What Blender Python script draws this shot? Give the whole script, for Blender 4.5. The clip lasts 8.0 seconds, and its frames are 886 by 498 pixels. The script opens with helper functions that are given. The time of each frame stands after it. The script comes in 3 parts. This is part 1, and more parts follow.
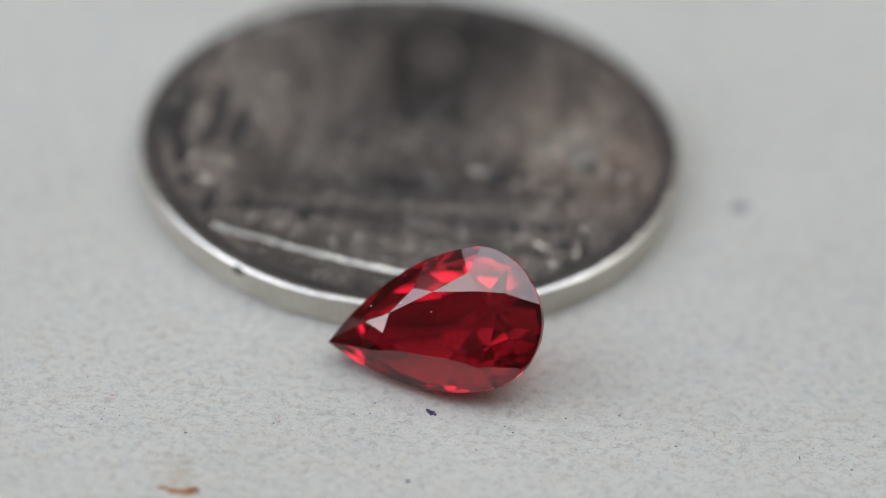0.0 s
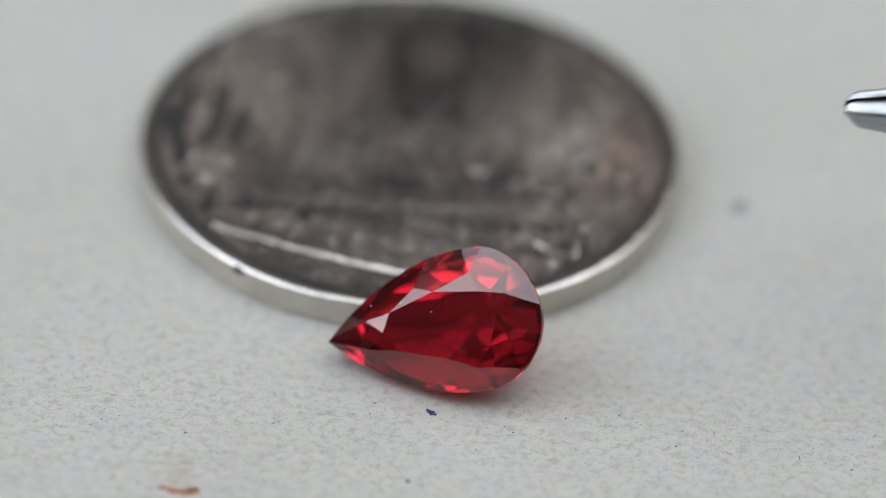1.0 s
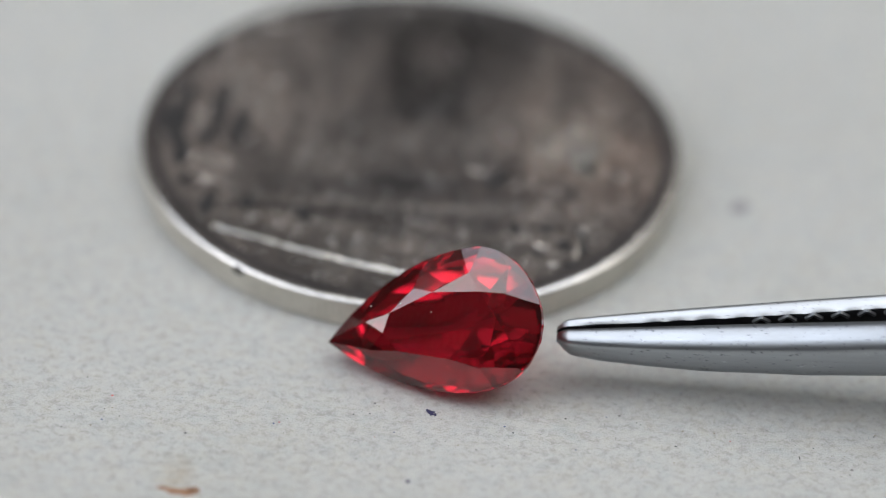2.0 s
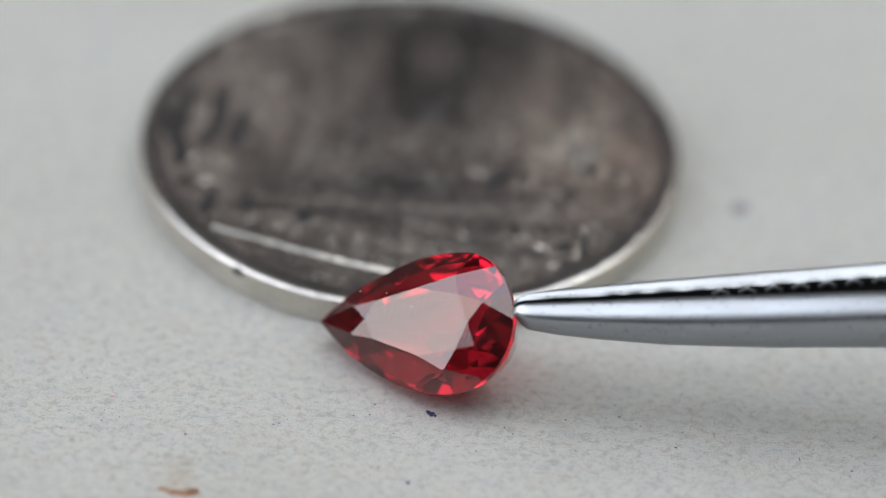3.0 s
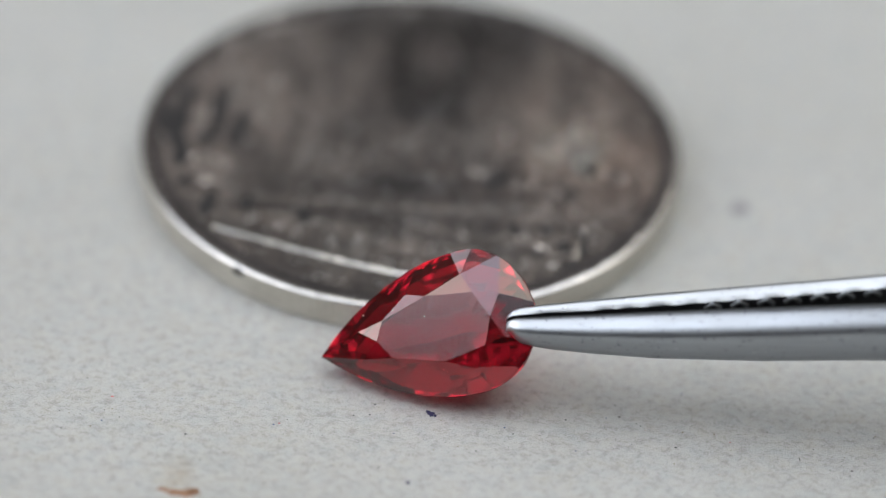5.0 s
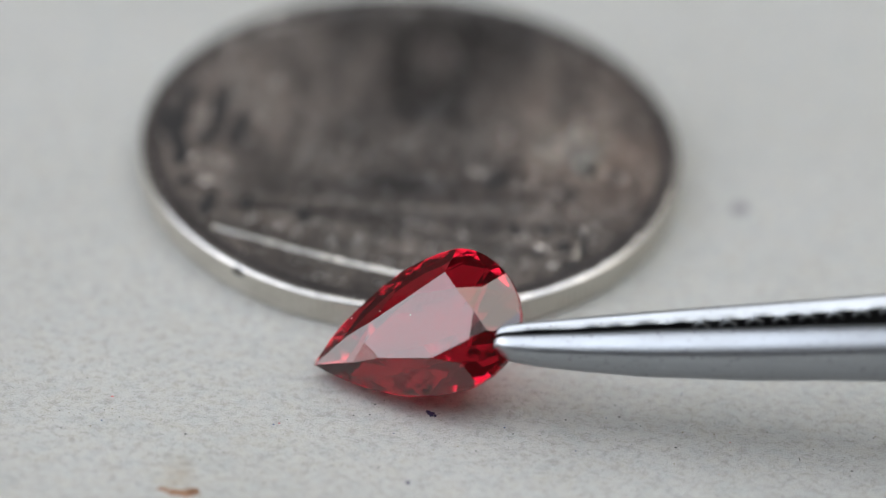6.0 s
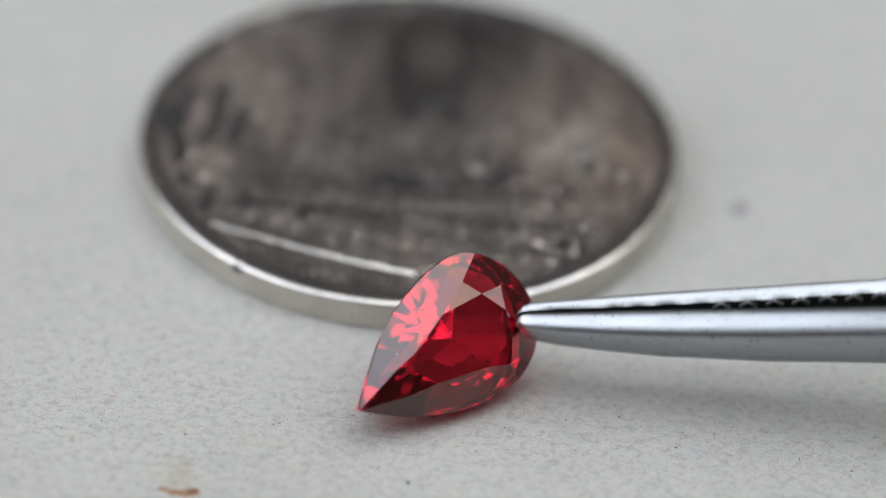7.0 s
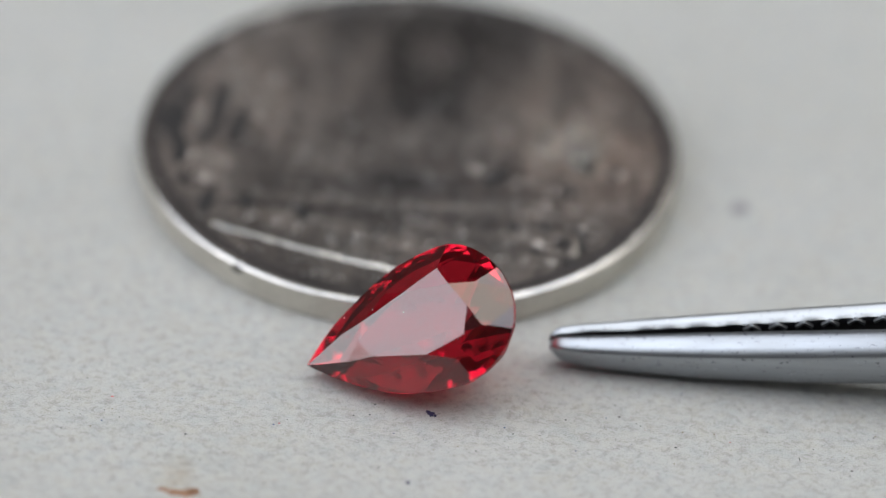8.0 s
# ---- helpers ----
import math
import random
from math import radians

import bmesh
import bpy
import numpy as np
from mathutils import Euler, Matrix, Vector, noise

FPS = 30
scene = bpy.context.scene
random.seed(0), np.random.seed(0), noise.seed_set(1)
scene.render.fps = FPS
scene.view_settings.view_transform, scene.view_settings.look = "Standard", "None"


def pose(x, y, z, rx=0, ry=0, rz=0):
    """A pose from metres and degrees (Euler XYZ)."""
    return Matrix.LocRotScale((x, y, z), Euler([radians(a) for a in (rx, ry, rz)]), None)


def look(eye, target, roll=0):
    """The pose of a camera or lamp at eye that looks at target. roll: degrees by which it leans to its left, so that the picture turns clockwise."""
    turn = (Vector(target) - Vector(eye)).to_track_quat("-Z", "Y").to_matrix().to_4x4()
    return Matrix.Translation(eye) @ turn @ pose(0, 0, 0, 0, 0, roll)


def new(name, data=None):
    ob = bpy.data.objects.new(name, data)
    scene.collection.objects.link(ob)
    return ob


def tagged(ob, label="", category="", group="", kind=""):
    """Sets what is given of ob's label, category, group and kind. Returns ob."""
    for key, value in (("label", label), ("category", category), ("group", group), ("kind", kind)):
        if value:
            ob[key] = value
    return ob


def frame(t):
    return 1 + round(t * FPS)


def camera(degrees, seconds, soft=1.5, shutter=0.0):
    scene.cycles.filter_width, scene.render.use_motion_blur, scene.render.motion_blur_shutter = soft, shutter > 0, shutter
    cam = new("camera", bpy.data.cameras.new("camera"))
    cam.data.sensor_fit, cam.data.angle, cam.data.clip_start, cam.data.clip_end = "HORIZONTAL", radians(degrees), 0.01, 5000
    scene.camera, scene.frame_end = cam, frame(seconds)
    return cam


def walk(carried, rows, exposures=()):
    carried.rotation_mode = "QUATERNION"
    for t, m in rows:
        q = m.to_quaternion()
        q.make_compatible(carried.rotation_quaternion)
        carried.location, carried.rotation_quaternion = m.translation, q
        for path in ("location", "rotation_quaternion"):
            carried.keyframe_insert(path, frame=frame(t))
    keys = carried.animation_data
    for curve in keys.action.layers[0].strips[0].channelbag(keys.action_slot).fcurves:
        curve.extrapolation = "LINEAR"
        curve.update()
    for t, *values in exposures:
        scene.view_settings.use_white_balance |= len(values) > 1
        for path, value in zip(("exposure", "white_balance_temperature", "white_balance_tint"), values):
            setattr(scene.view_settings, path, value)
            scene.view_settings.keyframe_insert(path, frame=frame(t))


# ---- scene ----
MM = 0.001
FOV = 10.0

# camera: a macro lens on a stand, 0.19 m from the coin, with a slight sag at 2 s
cam = camera(FOV, 8.0, soft=1.1, shutter=0.4)
cam.data.dof.use_dof = True
cam.data.dof.focus_distance = 177.1 * MM
cam.data.dof.aperture_fstop = 19.0
EYE = (1.482 * MM, -153.467 * MM, 110.815 * MM)
STILL = look(EYE, (1.482 * MM, -2.309 * MM, -1.886 * MM), 3.5)
SAGGED = look(EYE, (1.482 * MM, -2.280 * MM, -1.847 * MM), 3.5)
walk(cam, [(0.0, STILL), (1.7, STILL), (2.8, SAGGED), (8.0, SAGGED)], exposures=[(0.0, 0.03, 6730, 9), (8.0, 0.03, 6730, 9)])

# world: bright overcast sky
SKY_STRENGTH = 0.06
CLOUD_STRENGTH = 3.1
world = bpy.data.worlds.new("overcast_sky")
scene.world = world
world.use_nodes = True
wn = world.node_tree
wn.nodes.clear()
sky = wn.nodes.new("ShaderNodeTexSky")
sky.sky_type = "NISHITA"
sky.sun_disc = False
sky.sun_elevation = radians(27)
sky.sun_rotation = radians(-108)
sky.air_density = 1.0
sky.dust_density = 2.0
sky.ozone_density = 1.0
pale = wn.nodes.new("ShaderNodeHueSaturation")
pale.inputs["Saturation"].default_value = 0.30
back = wn.nodes.new("ShaderNodeBackground")
back.inputs["Strength"].default_value = SKY_STRENGTH
wout = wn.nodes.new("ShaderNodeOutputWorld")
wn.links.new(sky.outputs["Color"], pale.inputs["Color"])
wn.links.new(pale.outputs["Color"], back.inputs["Color"])
cloud = wn.nodes.new("ShaderNodeBackground")
# thin cloud, bluish where it opens towards the west and creamy where it is thick
wtint = wn.nodes.new("ShaderNodeTexNoise")
wtint.inputs["Scale"].default_value = 3.6
wtint.inputs["Detail"].default_value = 3.0
wramp = wn.nodes.new("ShaderNodeValToRGB")
wramp.color_ramp.elements[0].position, wramp.color_ramp.elements[0].color = 0.42, (0.84, 0.94, 1.14, 1)
wramp.color_ramp.elements[1].position, wramp.color_ramp.elements[1].color = 0.58, (1.08, 1.03, 0.90, 1)
wdot = wn.nodes.new("ShaderNodeVectorMath")
wdot.operation = "DOT_PRODUCT"
wdot.inputs[1].default_value = (0.115, 0.035, -0.05)
wsum = wn.nodes.new("ShaderNodeMath")
wsum.operation = "ADD"
wn.links.new(wtint.outputs["Fac"], wsum.inputs[0])
wn.links.new(wdot.outputs["Value"], wsum.inputs[1])
wn.links.new(wsum.outputs["Value"], wramp.inputs["Fac"])
wn.links.new(wramp.outputs["Color"], cloud.inputs["Color"])
# an overcast sky is three times as bright overhead as at the horizon
wtc = wn.nodes.new("ShaderNodeTexCoord")
wxyz = wn.nodes.new("ShaderNodeSeparateXYZ")
wmap = wn.nodes.new("ShaderNodeMapRange")
for slot, value in (("From Min", 0.0), ("From Max", 1.0), ("To Min", CLOUD_STRENGTH / 2.4), ("To Max", CLOUD_STRENGTH)):
    wmap.inputs[slot].default_value = value
wn.links.new(wtc.outputs["Generated"], wxyz.inputs[0])
wn.links.new(wtc.outputs["Generated"], wtint.inputs["Vector"])
wn.links.new(wtc.outputs["Generated"], wdot.inputs[0])
wn.links.new(wxyz.outputs["Z"], wmap.inputs["Value"])
wn.links.new(wmap.outputs["Result"], cloud.inputs["Strength"])
both = wn.nodes.new("ShaderNodeAddShader")
wn.links.new(back.outputs["Background"], both.inputs[0])
wn.links.new(cloud.outputs["Background"], both.inputs[1])
wn.links.new(both.outputs["Shader"], wout.inputs["Surface"])

sun_data = bpy.data.lights.new("sun", "SUN")
sun_data.energy = 0.95
sun_data.angle = radians(75)
sun_data.color = (1.0, 0.98, 0.97)
sun = new("sun", sun_data)
sun.matrix_world = look((-0.847, -0.275, 0.454), (0, 0, 0))


# ---- materials ----
def material(name):
    m = bpy.data.materials.new(name)
    m.use_nodes = True
    nt = m.node_tree
    return m, nt, nt.nodes["Principled BSDF"]


def node(nt, kind, **values):
    n = nt.nodes.new(kind)
    for key, value in values.items():
        n.inputs[key.replace("_", " ")].default_value = value
    return n


def noise_tex(nt, scale, detail=4.0, rough=0.6, stretch=(1, 1, 1), distort=0.0):
    tc = nt.nodes.new("ShaderNodeTexCoord")
    mp = nt.nodes.new("ShaderNodeMapping")
    mp.inputs["Scale"].default_value = stretch
    nt.links.new(tc.outputs["Object"], mp.inputs["Vector"])
    n = node(nt, "ShaderNodeTexNoise", Scale=scale, Detail=detail, Roughness=rough, Distortion=distort)
    nt.links.new(mp.outputs["Vector"], n.inputs["Vector"])
    return n


def ramp(nt, source, stops):
    r = nt.nodes.new("ShaderNodeValToRGB")
    els = r.color_ramp.elements
    while len(els) < len(stops):
        els.new(0.5)
    for e, (at, col) in zip(els, stops):
        e.position = at
        e.color = (*col, 1) if len(col) == 3 else col
    nt.links.new(source, r.inputs["Fac"])
    return r


def mix(nt, kind, fac, a, b):
    n = nt.nodes.new("ShaderNodeMix")
    n.data_type, n.blend_type = "RGBA", kind
    for slot, value in ((0, fac), (6, a), (7, b)):
        if isinstance(value, (int, float)):
            n.inputs[slot].default_value = value
        elif isinstance(value, tuple):
            n.inputs[slot].default_value = (*value, 1)
        else:
            nt.links.new(value, n.inputs[slot])
    return n.outputs[2]


def bump(nt, bsdf, height, strength, distance):
    b = node(nt, "ShaderNodeBump", Strength=strength, Distance=distance)
    nt.links.new(height, b.inputs["Height"])
    nt.links.new(b.outputs["Normal"], bsdf.inputs["Normal"])


def grey(v):
    return (v, v, v)


def paper_material():
    m, nt, b = material("recycled_paper")
    broad = noise_tex(nt, 60, 3)
    mid = noise_tex(nt, 700, 5, 0.7)
    fibre = noise_tex(nt, 3600, 5, 0.8, (0.75, 1, 1), 0.6)
    fine = noise_tex(nt, 14000, 3, 0.75)
    base = ramp(nt, broad.outputs["Fac"], [(0.3, (0.360, 0.359, 0.345)), (0.7, (0.388, 0.389, 0.379))])
    c1 = mix(nt, "MULTIPLY", 1.0, base.outputs["Color"], ramp(nt, mid.outputs["Fac"], [(0.34, (0.965, 0.960, 0.935)), (0.46, (1, 1, 1)), (0.52, (0.985, 0.99, 0.995)), (0.66, (0.935, 0.955, 0.96))]).outputs["Color"])
    tone = noise_tex(nt, 1900, 4, 0.6, (0.8, 1, 1))
    c1 = mix(nt, "MULTIPLY", 1.0, c1, ramp(nt, tone.outputs["Fac"], [(0.36, (1.0, 0.993, 0.965)), (0.50, (1, 1, 1)), (0.64, (0.962, 0.982, 0.99))]).outputs["Color"])
    c2 = mix(nt, "MULTIPLY", 1.0, c1, ramp(nt, fibre.outputs["Fac"], [(0.36, (0.78, 0.77, 0.75)), (0.49, (1, 1, 1)), (0.62, (1.07, 1.07, 1.07))]).outputs["Color"])
    c3 = mix(nt, "MULTIPLY", 1.0, c2, ramp(nt, fine.outputs["Fac"], [(0.33, (0.78, 0.77, 0.76)), (0.46, (1, 1, 1)), (0.64, (1.04, 1.04, 1.03))]).outputs["Color"])
    # a faint tan smudge beside the brown stain
    tc = nt.nodes.new("ShaderNodeTexCoord")
    mp = nt.nodes.new("ShaderNodeMapping")
    mp.vector_type = "POINT"
    mp.inputs["Location"].default_value = (7.2 / 0.85, 18.75 / 1.25, 0)
    mp.inputs["Scale"].default_value = (1000 / 0.85, 1000 / 1.25, 1)
    nt.links.new(tc.outputs["Object"], mp.inputs["Vector"])
    ball = nt.nodes.new("ShaderNodeTexGradient")
    ball.gradient_type = "SPHERICAL"
    nt.links.new(mp.outputs["Vector"], ball.inputs["Vector"])
    smudge = mix(nt, "MULTIPLY", 1.0, ramp(nt, ball.outputs["Fac"], [(0.0, grey(0.0)), (0.7, grey(1.0))]).outputs["Color"], ramp(nt, mid.outputs["Fac"], [(0.35, grey(0.1)), (0.62, grey(1.0))]).outputs["Color"])
    c3 = mix(nt, "MIX", smudge, c3, mix(nt, "MULTIPLY", 1.0, c3, (0.86, 0.77, 0.66)))
    nt.links.new(c3, b.inputs["Base Color"])
    b.inputs["Roughness"].default_value = 0.9
    b.inputs["Specular IOR Level"].default_value = 0.25
    h = nt.nodes.new("ShaderNodeMath")
    h.operation = "ADD"
    nt.links.new(fibre.outputs["Fac"], h.inputs[0])
    nt.links.new(fine.outputs["Fac"], h.inputs[1])
    bump(nt, b, h.outputs[0], 0.8, 0.00007)
    return m


def plain_material(name, dark, light, scale, rough=0.8, relief=0.3, depth=0.002):
    m, nt, b = material(name)
    n = noise_tex(nt, scale, 6, 0.6)
    n2 = noise_tex(nt, scale * 14, 4, 0.6)
    c = ramp(nt, n.outputs["Fac"], [(0.3, dark), (0.7, light)])
    out = mix(nt, "MULTIPLY", 0.5, c.outputs["Color"], ramp(nt, n2.outputs["Fac"], [(0.3, grey(0.8)), (0.7, grey(1.0))]).outputs["Color"])
    nt.links.new(out, b.inputs["Base Color"])
    b.inputs["Roughness"].default_value = rough
    bump(nt, b, n2.outputs["Fac"], relief, depth)
    return m


def coin_material(name, dark, light, rough, metal=1.0, patches=()):
    m, nt, b = material(name)
    b.inputs["Metallic"].default_value = metal
    broad = noise_tex(nt, 260, 4, 0.6)
    fine = noise_tex(nt, 2200, 5, 0.65, (1, 1, 1), 0.4)
    c = ramp(nt, broad.outputs["Fac"], [(0.35, dark), (0.65, light)])
    out = mix(nt, "MULTIPLY", 0.7, c.outputs["Color"], ramp(nt, fine.outputs["Fac"], [(0.3, grey(0.62)), (0.62, grey(1.0))]).outputs["Color"])
    nt.links.new(out, b.inputs["Base Color"])
    r = ramp(nt, fine.outputs["Fac"], [(0.3, grey(rough + 0.15)), (0.7, grey(rough - 0.05))])
    nt.links.new(r.outputs["Color"], b.inputs["Roughness"])
    # stretched reflections, put into the colour as coarse and fine streaks along y
    streak = noise_tex(nt, 700, 3, 0.5, (1, 0.28, 1), 0.5)
    out2 = mix(nt, "MULTIPLY", 0.75, out, ramp(nt, streak.outputs["Fac"], [(0.38, (0.50, 0.50, 0.51)), (0.58, (1, 0.98, 0.965))]).outputs["Color"])
    fine_streak = noise_tex(nt, 2600, 4, 0.65, (1, 0.22, 1), 0.8)
    out2 = mix(nt, "MULTIPLY", 0.55, out2, ramp(nt, fine_streak.outputs["Fac"], [(0.40, (0.55, 0.55, 0.56)), (0.50, (1, 1, 1)), (0.62, (1.18, 1.15, 1.12))]).outputs["Color"])
    # worn bands that run slantwise over the lower part
    tc = nt.nodes.new("ShaderNodeTexCoord")
    slant = nt.nodes.new("ShaderNodeMapping")
    slant.inputs["Rotation"].default_value = (0, 0, radians(16))
    slant.inputs["Scale"].default_value = (0.14, 1.0, 1.0)
    nt.links.new(tc.outputs["Object"], slant.inputs["Vector"])
    bands = noise_tex(nt, 1500, 4, 0.6, (1, 1, 1), 0.3)
    nt.links.new(slant.outputs["Vector"], bands.inputs["Vector"])
    low = nt.nodes.new("ShaderNodeMapping")
    low.inputs["Location"].default_value = (0.1, 1.25, 0)
    low.inputs["Scale"].default_value = (1000 / 9.0, 1000 / 3.6, 1)
    nt.links.new(tc.outputs["Object"], low.inputs["Vector"])
    oval = nt.nodes.new("ShaderNodeTexGradient")
    oval.gradient_type = "SPHERICAL"
    nt.links.new(low.outputs["Vector"], oval.inputs["Vector"])
    where = ramp(nt, oval.outputs["Fac"], [(0.0, grey(0.0)), (0.5, grey(0.9))]).outputs["Color"]
    out2 = mix(nt, "MIX", where, out2, mix(nt, "MULTIPLY", 1.0, out2, ramp(nt, bands.outputs["Fac"], [(0.40, (0.48, 0.48, 0.49)), (0.50, (1, 1, 1)), (0.60, (1.35, 1.33, 1.30))]).outputs["Color"]))
    # lighter and darker patches given by centre, half sizes and tint
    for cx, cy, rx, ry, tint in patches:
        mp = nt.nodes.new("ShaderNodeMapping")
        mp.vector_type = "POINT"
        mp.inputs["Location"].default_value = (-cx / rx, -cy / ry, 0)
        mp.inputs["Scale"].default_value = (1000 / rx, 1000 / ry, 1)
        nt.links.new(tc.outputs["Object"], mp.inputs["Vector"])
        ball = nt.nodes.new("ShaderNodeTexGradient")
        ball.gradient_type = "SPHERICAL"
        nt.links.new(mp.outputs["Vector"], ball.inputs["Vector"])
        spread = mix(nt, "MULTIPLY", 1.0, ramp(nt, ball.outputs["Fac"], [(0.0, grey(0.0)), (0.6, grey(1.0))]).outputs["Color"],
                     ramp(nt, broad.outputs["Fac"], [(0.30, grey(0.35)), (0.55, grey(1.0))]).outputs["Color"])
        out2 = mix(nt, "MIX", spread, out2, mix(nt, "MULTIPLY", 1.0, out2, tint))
    nt.links.new(out2, b.inputs["Base Color"])
    bump(nt, b, fine.outputs["Fac"], 0.25, 0.00004)
    return m


def clean_metal(name, dark, light, rough, metal):
    # worn bright by handling: even, with faint smears only
    m, nt, b = material(name)
    smear = noise_tex(nt, 420, 4, 0.55)
    grain = noise_tex(nt, 5200, 3, 0.6)
    c = ramp(nt, smear.outputs["Fac"], [(0.35, dark), (0.65, light)])
    out = mix(nt, "MULTIPLY", 1.0, c.outputs["Color"], ramp(nt, grain.outputs["Fac"], [(0.30, grey(0.86)), (0.5, grey(1.0))]).outputs["Color"])
    nt.links.new(out, b.inputs["Base Color"])
    b.inputs["Metallic"].default_value = metal
    b.inputs["Roughness"].default_value = rough
    bump(nt, b, grain.outputs["Fac"], 0.15, 0.00002)
    return m


def steel_material():
    m, nt, b = material("brushed_steel")
    b.inputs["Metallic"].default_value = 1.0
    brush = noise_tex(nt, 1500, 4, 0.6, (0.12, 1.5, 1.5))
    pits = noise_tex(nt, 6500, 4, 0.7, (0.6, 1, 1))
    c = ramp(nt, brush.outputs["Fac"], [(0.3, (0.335, 0.352, 0.375)), (0.7, (0.395, 0.417, 0.445))])
    out = mix(nt, "MULTIPLY", 1.0, c.outputs["Color"], ramp(nt, pits.outputs["Fac"], [(0.29, grey(0.35)), (0.39, grey(1.0))]).outputs["Color"])
    nt.links.new(out, b.inputs["Base Color"])
    r = ramp(nt, brush.outputs["Fac"], [(0.3, grey(0.42)), (0.7, grey(0.30))])
    nt.links.new(r.outputs["Color"], b.inputs["Roughness"])
    nicks = noise_tex(nt, 2900, 5, 0.75, (0.55, 1, 1))
    out = mix(nt, "MULTIPLY", 1.0, out, ramp(nt, nicks.outputs["Fac"], [(0.295, grey(0.40)), (0.36, grey(1.0)), (0.63, grey(1.0)), (0.69, grey(1.4))]).outputs["Color"])
    nt.links.new(out, b.inputs["Base Color"])
    bump(nt, b, pits.outputs["Fac"], 0.10, 0.00004)
    return m


def gem_material():
    m, nt, b = material("red_gem")
    b.inputs["Base Color"].default_value = (0.48, 0.006, 0.021, 1)
    b.inputs["Transmission Weight"].default_value = 0.97
    b.inputs["IOR"].default_value = 1.77
    b.inputs["Roughness"].default_value = 0.0
    return m


def simple_material(name, colour, rough=0.7, metal=0.0):
    m, nt, b = material(name)
    n = noise_tex(nt, 4000, 4, 0.6)
    lo = tuple(v * 0.7 for v in colour)
    nt.links.new(ramp(nt, n.outputs["Fac"], [(0.3, lo), (0.7, colour)]).outputs["Color"], b.inputs["Base Color"])
    b.inputs["Roughness"].default_value = rough
    b.inputs["Metallic"].default_value = metal
    return m


PAPER = paper_material()
# finishes of the unseen boxes that block sky and shape reflections
BROWN_BLOCKER = plain_material("brown_blocker", (0.055, 0.050, 0.047), (0.125, 0.108, 0.098), 2.2)
DARK_BLOCKER = plain_material("dark_blocker", (0.020, 0.018, 0.018), (0.034, 0.030, 0.029), 3.0)
FLOOR = plain_material("grey_floor", (0.20, 0.19, 0.18), (0.30, 0.29, 0.27), 5.0)
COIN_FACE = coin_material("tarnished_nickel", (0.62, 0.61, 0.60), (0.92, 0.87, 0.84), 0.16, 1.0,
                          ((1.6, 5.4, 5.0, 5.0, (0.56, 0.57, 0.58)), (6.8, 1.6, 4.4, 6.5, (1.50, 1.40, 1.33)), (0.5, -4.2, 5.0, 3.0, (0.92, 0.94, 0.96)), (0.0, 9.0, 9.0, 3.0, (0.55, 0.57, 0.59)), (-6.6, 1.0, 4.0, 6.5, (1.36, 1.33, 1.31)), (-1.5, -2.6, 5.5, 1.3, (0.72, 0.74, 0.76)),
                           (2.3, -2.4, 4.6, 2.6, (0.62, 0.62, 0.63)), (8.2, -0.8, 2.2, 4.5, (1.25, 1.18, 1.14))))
COIN_RIM = clean_metal("worn_nickel_rim", (0.47, 0.46, 0.45), (0.60, 0.59, 0.575), 0.24, 1.0)
RIM_BAND = clean_metal("dark_reflection_band", (0.25, 0.245, 0.255), (0.36, 0.35, 0.36), 0.20, 1.0)
COIN_EDGE = clean_metal("worn_nickel_edge", (0.50, 0.475, 0.42), (0.60, 0.575, 0.515), 0.42, 0.6)
COIN_DARK = coin_material("dark_nickel", (0.19, 0.188, 0.19), (0.34, 0.33, 0.327), 0.20, 1.0,
                          ((1.0, 6.2, 1.5, 1.7, (1.55, 1.5, 1.48)), (0.3, 2.6, 1.6, 2.2, (0.75, 0.76, 0.78))))
STEEL = steel_material()
GAP_SHADE = simple_material("gap_shade_steel", (0.075, 0.075, 0.08), 0.5, 0.9)
GEM = gem_material()
INK = simple_material("blue_ink", (0.012, 0.014, 0.06))
STAIN = simple_material("brown_stain", (0.24, 0.125, 0.07))
FIBRE = simple_material("dark_fibre", (0.10, 0.09, 0.085))


def fleck_material():
    m, nt, b = material("mixed_flecks")
    g = nt.nodes.new("ShaderNodeNewGeometry")
    r = ramp(nt, g.outputs["Random Per Island"], [(0.0, (0.03, 0.03, 0.035)), (0.35, (0.09, 0.085, 0.08)), (0.55, (0.16, 0.12, 0.07)),
                                                  (0.7, (0.05, 0.07, 0.15)), (0.82, (0.25, 0.22, 0.17)), (0.93, (0.30, 0.08, 0.09))])
    r.color_ramp.interpolation = "CONSTANT"
    nt.links.new(r.outputs["Color"], b.inputs["Base Color"])
    b.inputs["Roughness"].default_value = 0.8
    return m


FLECK = fleck_material()
SMEAR = simple_material("grey_smear", (0.20, 0.20, 0.205))
LETTER_SHADE = simple_material("letter_shade", (0.022, 0.021, 0.022), 0.45, 0.3)
RED_FLECK = simple_material("red_fleck", (0.55, 0.10, 0.10))
GRIME = simple_material("dark_grime", (0.05, 0.045, 0.04))
DUST = simple_material("pale_dust", (0.85, 0.82, 0.80))


# ---- mesh helpers ----
def mesh_object(name, bm, mat, smooth=False):
    me = bpy.data.meshes.new(name)
    bm.to_mesh(me)
    bm.free()
    me.materials.append(mat)
    if smooth:
        me.polygons.foreach_set("use_smooth", [True] * len(me.polygons))
    return new(name, me)


def part(name, bm, mat, parent, label="", smooth=False):
    ob = mesh_object(name, bm, mat, smooth)
    ob.parent = parent
    return tagged(ob, label=label)


